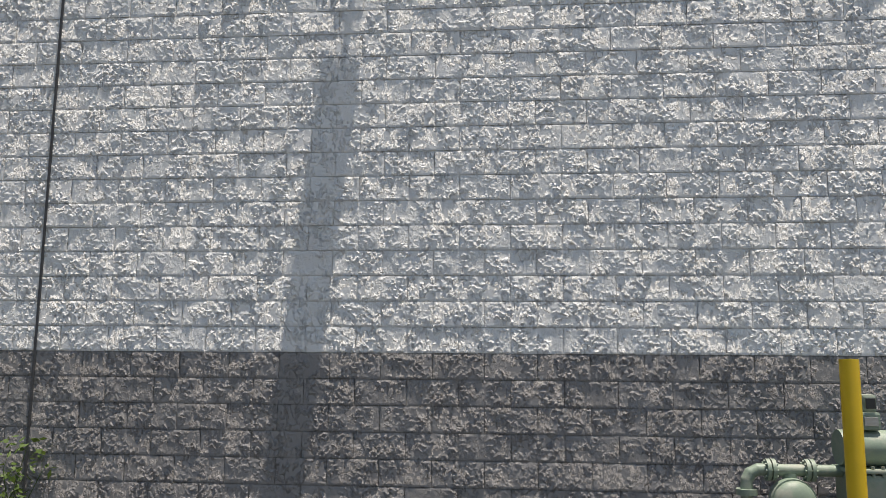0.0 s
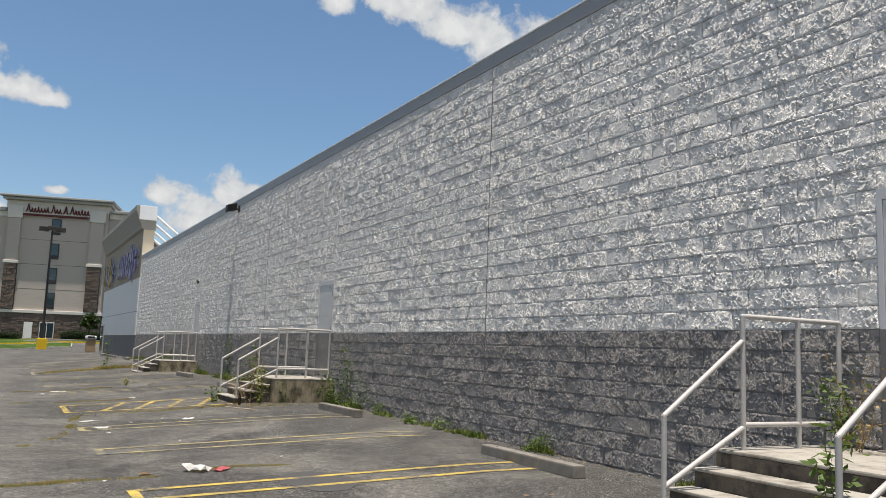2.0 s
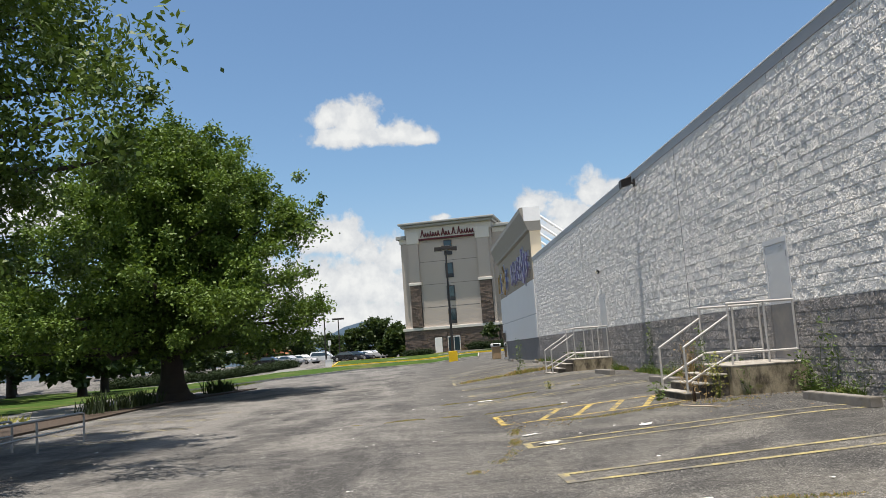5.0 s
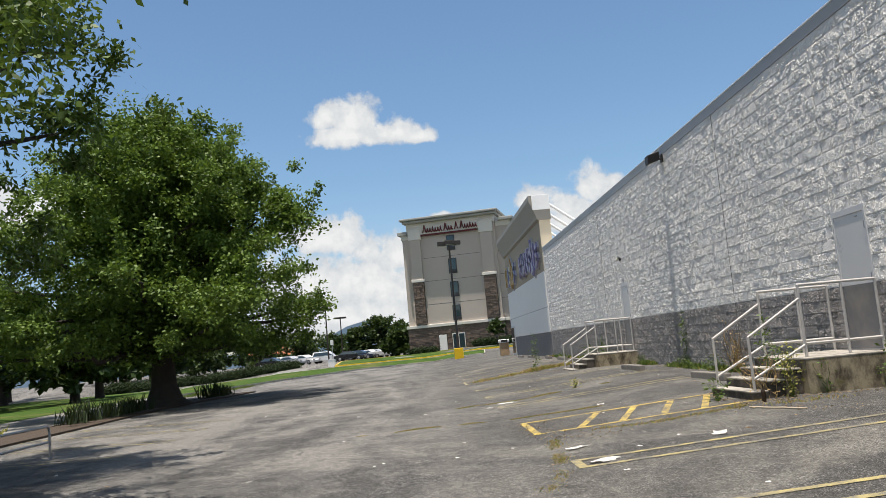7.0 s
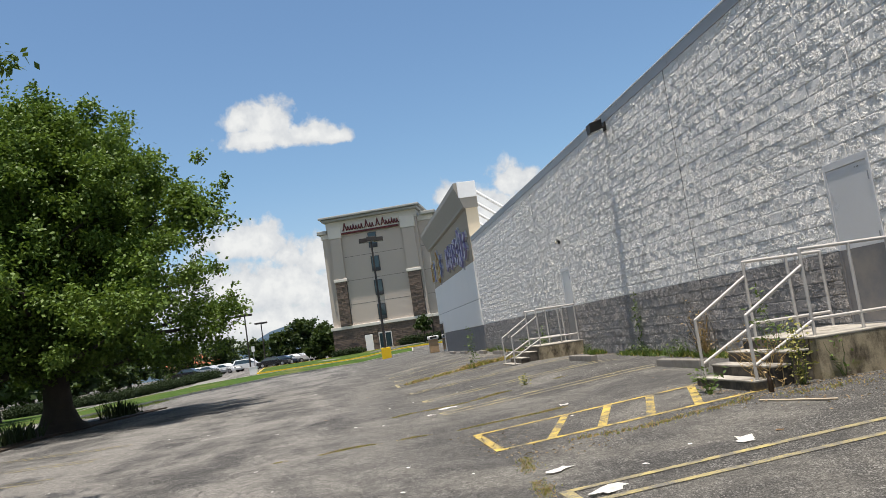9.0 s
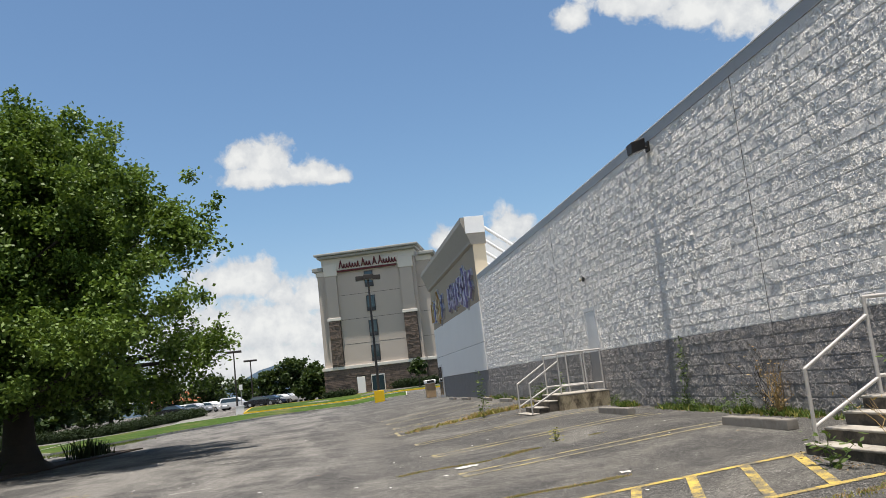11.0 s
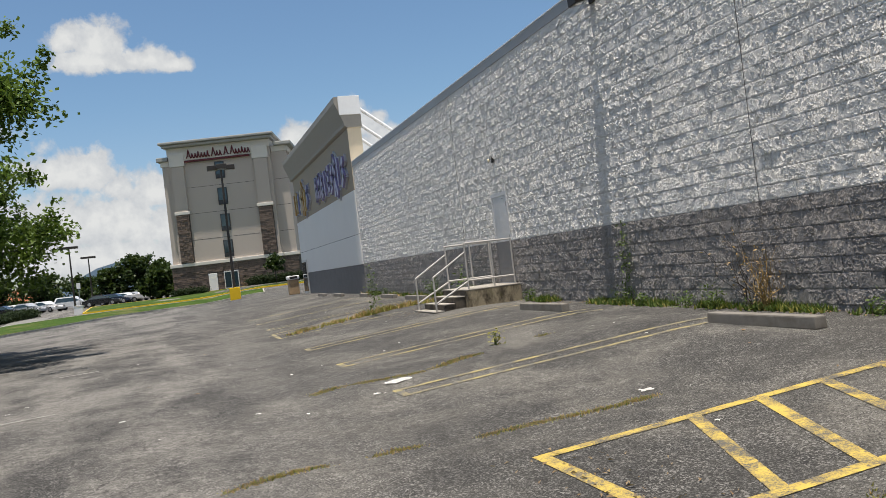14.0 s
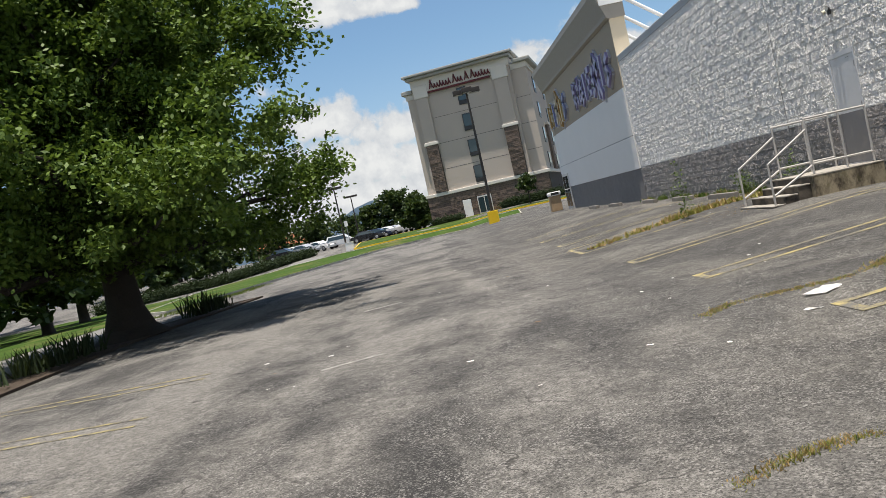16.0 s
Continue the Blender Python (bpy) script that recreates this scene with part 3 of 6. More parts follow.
# control joints
for i, jx in enumerate(JOINT_X):
    part("control_joint", new_box(jx - (0.009 if i < 2 else 0.005), jx + (0.009 if i < 2 else 0.005), WALL_Y - (0.012 if i < 2 else 0.004), WALL_Y + 0.021, -0.3, COPING_Z0), M_JOINT if i < 2 else M_MORTAR, wall_store)

# coping: fascia band, drip edge and white top lip
bm = bmesh.new()
x = WALL_X0
while x > WALL_X1 + 0.1:
    x2 = max(WALL_X1, x - 3.05)
    box(bm, x2 + 0.003, x - 0.003, WALL_Y - 0.010, WALL_Y + 0.34, COPING_Z0 + 0.002, COPING_Z1 - 0.03, 0.004)
    x = x2
coping = tagged(part("coping", bm, M_COPING), "grey sheet metal coping along the top of the block wall", "coping", kind="structure")
bm = bmesh.new()
box(bm, WALL_X1, WALL_X0, WALL_Y - 0.022, WALL_Y + 0.36, COPING_Z1 - 0.03, COPING_Z1, 0.006)
part("top_lip", bm, M_COPING_TOP, coping, "white metal lip")
# roof deck and the walls that close the building
bm = bmesh.new()
box(bm, WALL_X1, WALL_X0, WALL_Y + 0.3, 46, 5.3, 5.6)
tagged(part("roof", bm, M_ROOF), "flat pale roof membrane behind the parapet", "roof", kind="structure")
bm = bmesh.new()
box(bm, WALL_X0 - 0.3, WALL_X0, WALL_Y + 0.302, 46, -0.6, 6.0)
tagged(part("wall_east", bm, M_MORTAR), "plain grey end wall of the store", "wall", kind="structure")


# ---- doors, decks, rails ----
def store_door(dx):
    root = thing("door_%d" % (DOOR_L.index(dx) + 1), "closed flush steel door, pale grey over charcoal, in a welded frame", "door", (dx, WALL_Y, DECK), kind="structure")
    w, h = DOOR_W, DOOR_TOP - DECK
    split = BAND - DECK
    for nm, z0, z1, mt in (("frame", split, h, M_DOOR_L), ("frame", 0.0, split - 0.001, M_DOOR_D)):
        bm = bmesh.new()
        for xa, xb in ((0.001, 0.052), (w - 0.052, w - 0.001)):
            box(bm, xa, xb, -0.012, 0.16, z0, z1, 0.003)
        if z1 == h:
            box(bm, 0.052, w - 0.052, -0.0115, 0.16, h - 0.1, h - 0.001, 0.003)
        part(nm, bm, mt, root)
    leaf = part("leaf", new_box(0.056, w - 0.056, -0.002, 0.045, split, h - 0.105, 0.003), M_DOOR_L, root)
    part("lower_leaf", new_box(0.056, w - 0.056, -0.0018, 0.045, 0.018, split - 0.001, 0.003), M_DOOR_D, root, "charcoal painted lower half of the door")
    for z in (0.25, 1.12, h - 0.32):
        bm = bmesh.new()
        tube(bm, (w - 0.055, -0.012, z - 0.06), (w - 0.055, -0.012, z + 0.06), 0.011)
        part("hinge", bm, M_STEEL, root)
    part("threshold", new_box(0.0, w, -0.09, 0.16, -0.002, 0.014, 0.004), M_STEEL, root)
    bm = bmesh.new()
    for x in (0.70, 0.745, 0.77):
        tube(bm, (x, -0.006, h - 0.165), (x, -0.001, h - 0.165), 0.008, seg=8)
    part("screw_holes", bm, M_BLACK, root)
    part("backing_panel", new_box(0.0, w, 0.162, 0.2, 0, h), M_BLACK, root)
    return root


def deck_and_stairs(dx):
    """A concrete deck before a door, four risers and two pipe rails; the steps run out from the wall."""
    xl, xr, yb, yf = dx - 0.52, dx + 1.34, WALL_Y - 0.03, 5.48
    root = thing("loading_stairs", "stained concrete stair landing with worn steps below a steel door", "stairs", (0, 0, 0), "stairs along the wall")
    bm = bmesh.new()
    box(bm, xl, xr, yf, yb, -0.55, DECK - 0.031, 0.006)
    part("plinth", bm, M_SIDE, root, "brown-stained concrete side")
    part("deck_slab", new_box(xl - 0.004, xr + 0.004, yf - 0.012, yb, DECK - 0.0305, DECK, 0.012), M_SLAB, root)
    rise_, run = 0.142, 0.262
    for k in range(3):
        top = DECK - rise_ * (k + 1)
        y1 = yf - 0.013 - run * k
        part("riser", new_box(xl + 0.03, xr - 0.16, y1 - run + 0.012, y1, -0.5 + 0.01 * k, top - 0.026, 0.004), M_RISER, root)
        part("tread", new_box(xl + 0.02, xr - 0.15, y1 - run, y1 - 0.002, top - 0.0255, top, 0.009), M_SLAB, root)
    # sheet over the deck's front, shade put into its colour like the risers
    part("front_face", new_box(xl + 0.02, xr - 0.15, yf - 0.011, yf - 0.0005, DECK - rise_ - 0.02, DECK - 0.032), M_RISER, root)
    # pipe rails on both edges
    ends = yf - 3 * run + 0.06
    for side, x in (("l", xl + 0.18), ("r", xr - 0.19)):
        rail = thing("pipe_handrail", "grey painted pipe handrail with a sloping stair run", "handrail", (0, 0, 0), "pipe handrails")
        top, mid, r = DECK + 1.075, DECK + 0.20, 0.0215
        y0, y1, y2 = yf + 0.12, (yf + WALL_Y) / 2 + 0.08, WALL_Y - 0.09
        low = DECK - 3 * rise_
        hand = 0.70 if dx > -5 else 0.79
        for nm, pts in (("top_rail", [(x, y0, top), (x, y2, top)]), ("lower_rail", [(x, y0, mid), (x, y2, mid)]),
                        ("sloping_rail", [(x, y0, top - 0.20), (x, ends, low + hand)]), ("sloping_lower_rail", [(x, y0, mid - 0.02), (x, ends + 0.0, low + 0.17)])):
            bm = bmesh.new()
            pipe(bm, pts, r)
            part(nm, bm, M_RAIL, rail)
        for y, zb, zt in ((y0, DECK, top), (y1, DECK, top), (y2, DECK, top), (ends, low, low + hand)):
            bm = bmesh.new()
            tube(bm, (x, y, zb - 0.001), (x, y, zt), r)
            ball(bm, (x, y, zt), r * 1.03, 1)
            part("post", bm, M_RAIL, rail)
    return root


for d in DOOR_L:
    store_door(d)
    deck_and_stairs(d)


# ---- things on the wall ----
def twin_spot(x, z):
    root = thing("emergency_light", "cream twin-head emergency light on the block wall", "wall lamp", (x, WALL_Y - 0.015, z), "lights above the doors")
    root.scale = (0.78, 0.5, 0.78)
    bm = bmesh.new()
    tube(bm, (0.0, -0.085, -0.02), (0.0, 0.03, -0.02), 0.05, seg=16)
    part("mount", bm, M_BLACK, root)
    for s, dirx in ((-1, Vector((-0.55, -0.75, -0.35))), (1, Vector((0.35, -0.85, 0.1)))):
        d = dirx.normalized()
        c = Vector((0.085 * s, -0.10, 0.01 * s))
        bm = bmesh.new()
        tube(bm, c, c + d * 0.09, 0.035, 0.066, 18)
        tube(bm, c + d * 0.09, c + d * 0.105, 0.07, 0.07, 18)
        head_ = part("lamp_head", bm, M_BLACK if s > 0 else M_CREAM, root)
        bm = bmesh.new()
        tube(bm, c + d * 0.1052, c + d * 0.11, 0.06, 0.057, 18)
        part("lens", bm, M_LENS, head_)
    bm = bmesh.new()
    box(bm, 0.02, 0.12, -0.13, -0.03, -0.13, -0.055, 0.015)
    part("battery_box", bm, M_BLACK, root)


def flood(x, z):
    root = thing("flood_light", "dark bronze box flood light on a short arm under the coping", "flood light", (x, WALL_Y, z), "flood lights")
    bm = bmesh.new()
    box(bm, -0.17, 0.17, -0.43, -0.11, -0.12, 0.12, 0.02)
    for v in bm.verts:
        v.co.z += 0.28 * (v.co.y + 0.27)
        if v.co.z < 0.0:
            v.co.x *= 0.86
    part("housing", bm, M_BRONZE, root)
    bm = bmesh.new()
    box(bm, -0.13, 0.13, -0.40, -0.15, -0.138, -0.1205, 0.004)
    for v in bm.verts:
        v.co.z += 0.28 * (v.co.y + 0.27)
    part("lens", bm, M_LENS, root)
    bm = bmesh.new()
    pipe(bm, [(0, 0.03, -0.02), (0, -0.06, -0.02), (0, -0.14, 0.0)], 0.03)
    part("arm", bm, M_BRONZE, root)
    part("wall_plate", new_box(-0.09, 0.09, -0.03, 0.02, -0.12, 0.1, 0.008), M_BRONZE, root)


for d in DOOR_L:
    if d != DOOR_L[1]:
        twin_spot(d + 0.47, 3.61)
for x in (-25.45, 2.72):
    flood(x, 5.72)


# ---- gas meter and bollard by the wall ----
def bollard():
    root = thing("bollard", "safety yellow painted steel bollard guarding the gas meter", "bollard", (6.06, 5.95, gz(6.06, 5.95)))
    bm = bmesh.new()
    h = 1.62
    tube(bm, (0, 0, -0.05), (0, 0, h), 0.06, 0.06, 28)
    part("post", bm, M_BOLLARD, root)
    bm = bmesh.new()
    ball(bm, (0, 0, h - 0.004), 0.0595, 3, 0, (1, 1, 0.1))
    part("cap", bm, M_BOLLARD, root)


def gas_meter():
    g = gz(6.3, 6.5)
    root = thing("gas_meter_set", "grey-green painted gas meter with regulator and flanged pipes", "gas meter", (0, 0, 0))
    y, z = 6.45, 0.75
    bm = bmesh.new()
    tube(bm, (5.52, y, g - 0.05), (5.52, y, z - 0.12), 0.04, seg=16)
    part("riser_pipe", bm, M_GAS, root)
    bm = bmesh.new()
    pipe(bm, [(5.52, y, z - 0.13), (5.525, y, z - 0.07), (5.55, y, z - 0.025), (5.60, y, z), (5.66, y, z)], 0.042, 14)
    part("elbow", bm, M_GAS, root)
    bm = bmesh.new()
    tube(bm, (5.66, y, z), (6.7, y, z), 0.04, seg=16)
    part("run_pipe", bm, M_GAS, root)
    for fx in (5.665, 5.70, 5.925, 5.96):
        bm = bmesh.new()
        tube(bm, (fx - 0.013, y, z), (fx + 0.013, y, z), 0.075, seg=20)
        flange = part("flange", bm, M_GAS, root)
        for k in range(8):
            a = k * math.pi / 4
            bm = bmesh.new()
            tube(bm, (fx - 0.025, y + 0.058 * math.cos(a), z + 0.058 * math.sin(a)), (fx + 0.025, y + 0.058 * math.cos(a), z + 0.058 * math.sin(a)), 0.009, seg=6)
            part("bolt", bm, M_GAS, flange)
    bm = bmesh.new()
    tube(bm, (5.5, y, z - 0.155), (5.54, y, z - 0.155), 0.001, seg=4)
    tube(bm, (5.52, y, z - 0.17), (5.52, y, z - 0.13), 0.072, seg=20)
    part("lower_flange", bm, M_GAS, root)
    bm = bmesh.new()
    tube(bm, (5.81, y - 0.02, z - 0.20), (5.81, y - 0.09, z - 0.20), 0.155, 0.15, 28)
    ball(bm, (5.81, y - 0.09, z - 0.20), 0.14, 3, 0, (1, 0.5, 1))
    tube(bm, (5.81, y, z - 0.2), (5.81, y, z - 0.02), 0.05, seg=16)
    part("regulator", bm, M_GAS, root)
    bm = bmesh.new()
    box(bm, 6.15, 6.72, y - 0.17, y + 0.14, z - 0.42, z + 0.0, 0.05)
    part("meter_body", bm, M_GAS, root)
    bm = bmesh.new()
    box(bm, 6.14, 6.74, y - 0.18, y + 0.15, z + 0.002, z + 0.03, 0.01)
    tube(bm, (6.14, y - 0.01, z + 0.16), (6.75, y - 0.01, z + 0.16), 0.12, seg=24)
    part("meter_cover", bm, M_GAS, root)
    for k in range(9):
        bm = bmesh.new()
        tube(bm, (6.17 + k * 0.065, y - 0.165, z - 0.02), (6.17 + k * 0.065, y - 0.165, z + 0.05), 0.011, seg=6)
        part("cover_bolt", bm, M_GAS, root)
    bm = bmesh.new()
    box(bm, 6.27, 6.40, y - 0.10, y + 0.02, z + 0.28, z + 0.40, 0.015)
    box(bm, 6.29, 6.385, y - 0.09, y + 0.01, z + 0.40, z + 0.52, 0.02)
    index = part("index_box", bm, M_GAS, root)
    part("dial_window", new_box(6.305, 6.37, y - 0.106, y - 0.1005, z + 0.425, z + 0.495, 0.002), M_BLACK, index)
    part("dial_plate", new_box(6.29, 6.38, y - 0.107, y - 0.1005, z + 0.31, z + 0.37, 0.002), M_LENS, index)
    for xx in (5.85, 6.6):
        bm = bmesh.new()
        tube(bm, (xx, y, g - 0.05), (xx, y, z - 0.36 if xx < 6 else z - 0.40), 0.025, seg=10)
        part("support", bm, M_GAS, root)


bollard()
gas_meter()


# ---- markings, wheel stops ----
def marking(name, strips, material, label, width=0.1):
    bm = bmesh.new()
    for s in strips:
        ground_strip(bm, s, width)
    return tagged(part(name, bm, material), label, "road marking", "parking lines", "structure")


for xa, xb in ((-6.25, -6.75),):
    marking("bay_line", [[(xa, 6.25), (xa, 1.5)], [(xb, 6.3), (xb, 1.5)], [(xb - 0.05, 1.5), (xa + 0.05, 1.5)]], M_YELLOW, "worn yellow double bay line with a closed end on asphalt")
for xa, xb in ((-21.3, -21.75), (-9.55, -10.05), (-12.45, -12.95), (-25.05, -25.5), (-28.7, -29.15), (-36.6, -37.1), (-40.3, -40.8), (-44.0, -44.5)):
    marking("bay_line", [[(xa, 6.1), (xa, 1.5)], [(xb, 6.1), (xb, 1.5)], [(xb - 0.05, 1.5), (xa + 0.05, 1.5)]], M_FADED, "faded yellow double bay line on worn asphalt")
HF, HN = -17.6, -15.85
marking("hatched_zone", [[(HF, 4.75), (HF, 1.5)], [(HN, 4.85), (HN, 1.5)], [(HF - 0.05, 1.5), (HN + 0.05, 1.5)]] + [[(HF, 2.15 + k * 0.62), (HN, 1.5 + k * 0.62)] for k in range(1, 5)], M_YELLOW, "yellow hatched keep-clear zone before the stairs", 0.11)
marking("hatched_zone", [[(-33.0, 4.6), (-33.0, 1.4)], [(-34.9, 4.6), (-34.9, 1.4)], [(-33.0, 1.4), (-34.9, 1.4)]], M_FADED, "faded yellow keep-clear zone overgrown with weeds")
for x in (-18.3, -20.9, -23.6, -26.3):
    marking("bay_line", [[(x, -5.3), (x - 1.2, -10.2)], [(x - 0.4, -5.3), (x - 1.6, -10.2)]], M_FADED, "faded yellow bay line on sun-bleached asphalt", 0.08)
for x, y in ((-24.6, -3.4), (-31, -3.4), (-37, -3.6), (-43, -3.2)):
    marking("bay_line", [[(x, y), (x - 0.25, y + 0.75)]], M_GHOST, "faded white dash on sun-bleached asphalt", 0.1)


def wheel_stop(xa, xb, y, tilt=0.0):
    length = xb - xa
    xm = (xa + xb) / 2
    root = thing("wheel_stop", "weathered grey concrete wheel stop on asphalt", "wheel stop", (xm, y, gz(xm, y)), "wheel stops", turn=tilt)
    bm = bmesh.new()
    box(bm, -length / 2, length / 2, -0.085, 0.085, -0.02, 0.132, 0.02)
    for v in bm.verts:
        if v.co.z > 0.05:
            v.co.y *= 0.94
            v.co.x *= 0.992
        v.co += Vector((0, 0, 0.006 * noise.noise((v.co.x * 2, y, 0))))
    part("body", bm, M_STOP, root)
    for s in (-1, 1):
        bm = bmesh.new()
        tube(bm, (s * length * 0.36, 0, 0.11), (s * length * 0.36, 0, 0.1365), 0.012, seg=8)
        part("anchor_pin", bm, M_BRONZE, root)


for xa, xb, y, a in ((-7.55, -5.5, 5.95, -1.0), (-14.2, -12.3, 6.1, 1.0), (-21.32, -19.42, 5.68, 0.5), (-27.55, -25.75, 5.72, 2.0), (-37.9, -36.1, 6.1, 2), (-41.6, -39.8, 6.15, 0), (-45.3, -43.5, 6.1, -2), (-50, -48.2, 5.9, 1), (-54, -52.2, 5.8, 0)):
    wheel_stop(xa, xb, y, a)
bm = bmesh.new()
rim = []
for a in range(20):
    px = -6.5 + 0.62 * math.cos(a * 0.314) * (1 + 0.3 * noise.noise((a * 0.7, 3, 0)))
    py = 3.3 + 0.36 * math.sin(a * 0.314) * (1 + 0.3 * noise.noise((a * 0.7, 9, 0)))
    rim.append(bm.verts.new((px, py, gz(px, py) + 0.004)))
bm.faces.new(rim)
bmesh.ops.recalc_face_normals(bm, faces=bm.faces)
for f in bm.faces:
    if f.normal.z < 0:
        f.normal_flip()
tagged(part("asphalt_patch", bm, M_PATCH), "dark tar stain on the asphalt", "stain", kind="structure")

# ---- storefront beyond the block wall ----
FX0, FX1, FY = WALL_X1, -66.3, 6.84
store = thing("storefront", "storefront block with pale panels, tan sign band and flared cornice", "building")
part("lower_wall", new_box(FX1, FX0, FY + 0.03, 40, -0.5, 1.52), M_BASE, store, "charcoal block base")
part("lower_panel", new_box(FX1, FX0 - 0.004, FY, 39.9, 1.52, 2.85, 0.01), M_PANEL, store)
part("upper_panel", new_box(FX1, FX0 - 0.004, FY, 39.9, 2.87, 4.8, 0.01), M_PANEL, store)
part("panel_groove", new_box(FX1 + 0.02, FX0 - 0.03, FY + 0.02, 39.8, 2.8505, 2.8695), M_JOINT, store)
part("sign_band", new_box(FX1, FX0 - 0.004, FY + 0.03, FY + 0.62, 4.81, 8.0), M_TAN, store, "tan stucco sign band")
# thin sheet over the band's end; its paler colour carries the sunlight
part("end_pier", new_box(FX0 - 0.003, FX0 + 0.012, FY + 0.005, FY + 0.62, 4.83, 8.05), M_TAN_LIT, store, "end face of the tan band, coloured in its sunlit tone")
bm = bmesh.new()
prof = [(0.0, 7.55), (-0.12, 7.62), (-0.14, 7.75), (-0.42, 8.5), (-0.48, 8.65), (-0.48, 8.9), (0.66, 8.9), (0.66, 7.55)]
lo = [bm.verts.new((FX0 + 0.1, FY + a, z)) for a, z in prof]
hi = [bm.verts.new((FX1 - 0.2, FY + a, z)) for a, z in prof]
bm.faces.new(lo)
bm.faces.new(hi[::-1])
for i in range(len(prof)):
    bm.faces.new((lo[i], hi[i], hi[(i + 1) % len(prof)], lo[(i + 1) % len(prof)]))
bmesh.ops.recalc_face_normals(bm, faces=bm.faces)
part("cornice", bm, M_CANOPY, store, "flared taupe cornice")
part("cornice_end", new_box(FX0 + 0.102, FX0 + 0.16, FY - 0.3, FY + 0.66, 8.1, 8.92, 0.01), M_WHITE, store)
part("roof_slab", new_box(FX1, FX0, FY + 0.63, 39, 4.9, 5.5), M_ROOF, store)
for k in range(4):
    bm = bmesh.new()
    bx = FX0 - 0.25 - 2.1 * k
    pipe(bm, [(bx, FY + 0.64, 8.45), (bx, FY + 3.4, 6.35), (bx, FY + 3.5, 5.5)], 0.08)
    part("roof_brace", bm, M_WHITE, store, "white steel roof brace")
bm = bmesh.new()
box(bm, FX1 + 0.3, FX1 + 2.3, FY - 0.05, FY + 0.02, gz(-65, 6.4), 2.35)
part("entrance_frame", bm, M_FRAME_LT, store)
for k in range(2):
    part("entrance_glass", new_box(FX1 + 0.42 + 0.92 * k, FX1 + 1.22 + 0.92 * k, FY - 0.065, FY - 0.051, gz(-65, 6.4) + 0.15, 2.2), M_GLASS, store)


def letter_shape(bm, strokes, x, z, s, depth, y, width):
    """One raised letter out of thick strokes; it reads from -y, so its x runs with the world's."""
    for (a, b), (c, d) in strokes:
        p, q = Vector((x + a * s, 0, z + b * s)), Vector((x + c * s, 0, z + d * s))
        v = (q - p)
        n = Vector((-v.z, 0, v.x)).normalized() * width / 2
        e = v.normalized() * width * 0.4
        vs = [p - e + n, p - e - n, q + e - n, q + e + n]
        f = [bm.verts.new((w.x, y, w.z)) for w in vs]
        k = [bm.verts.new((w.x, y + depth, w.z)) for w in vs]
        bm.faces.new(f)
        for i in range(4):
            bm.faces.new((f[i], k[i], k[(i + 1) % 4], f[(i + 1) % 4]))


STROKES = [
    [((0, 0), (0, 1)), ((0, 1), (0.5, 0.85)), ((0.5, 0.85), (0.1, 0.5)), ((0.1, 0.5), (0.6, 0.25)), ((0.6, 0.25), (0, 0))],
    [((0, 0), (0.3, 1)), ((0.3, 1), (0.6, 0)), ((0.1, 0.4), (0.5, 0.4))],
    [((0, 0), (0, 1)), ((0, 1), (0.55, 0.75)), ((0.55, 0.75), (0, 0.5)), ((0, 0.5), (0.55, 0))],
    [((0.1, 0), (0.1, 1))],
    [((0, 0), (0, 1)), ((0, 1), (0.5, 1)), ((0, 0.5), (0.4, 0.5)), ((0, 0), (0.5, 0))],
    [((0.5, 1), (0, 0.75)), ((0, 0.75), (0.5, 0.3)), ((0.5, 0.3), (0, 0))],
]


def shop_sign(name, x0, x1, z0, h, mats, label, glyphs):
    root = thing(name, label, "sign", (0, 0, 0), "storefront signs")
    n = len(glyphs)
    step = (x1 - x0) / n
    for i, g in enumerate(glyphs):
        tall = 1.55 if g == 2 else 1.0
        s = h * tall
        bm = bmesh.new()
        letter_shape(bm, STROKES[g], 0, 0, 1, 0.2, -0.2, 0.26)
        wide = step * 0.62 / 0.62
        for v in bm.verts:
            v.co.x, v.co.z = x0 + step * i + step * 0.12 + v.co.x * wide * 1.05, z0 - (s - h) / 2 + 0.1 * math.sin(i * 2.1) + v.co.z * s
            v.co.y = FY + 0.03 + v.co.y
        bmesh.ops.recalc_face_normals(bm, faces=bm.faces)
        face = part("raised_letter", bm, mats[i % len(mats)], root)
        bm = bmesh.new()
        letter_shape(bm, STROKES[g], 0, 0, 1, 0.1, -0.1, 0.40)
        for v in bm.verts:
            v.co.x, v.co.z = x0 + step * i + step * 0.12 + v.co.x * wide * 1.05, z0 - (s - h) / 2 + 0.1 * math.sin(i * 2.1) + v.co.z * s
            v.co.y = FY + 0.031 + v.co.y
        bmesh.ops.recalc_face_normals(bm, faces=bm.faces)
        part("backing", bm, M_SIGNEDGE, face)


shop_sign("shop_sign", -56.9, -48.4, 5.35, 1.05, [M_PURPLE], "purple raised shop sign with pale edges on the tan band", [0, 1, 0, 3, 4, 5, 2, 3, 5])
shop_sign("shop_sign", -65.6, -59.6, 5.35, 1.05, M_TOY, "many-coloured raised shop sign on the tan band", [3, 0, 3, 5, 2, 3, 5])


# ---- the hotel ----
HX = -112.0
PIERS = ((-0.6, 0.85), (9.0, 10.6))      # the two stone-clad pilasters


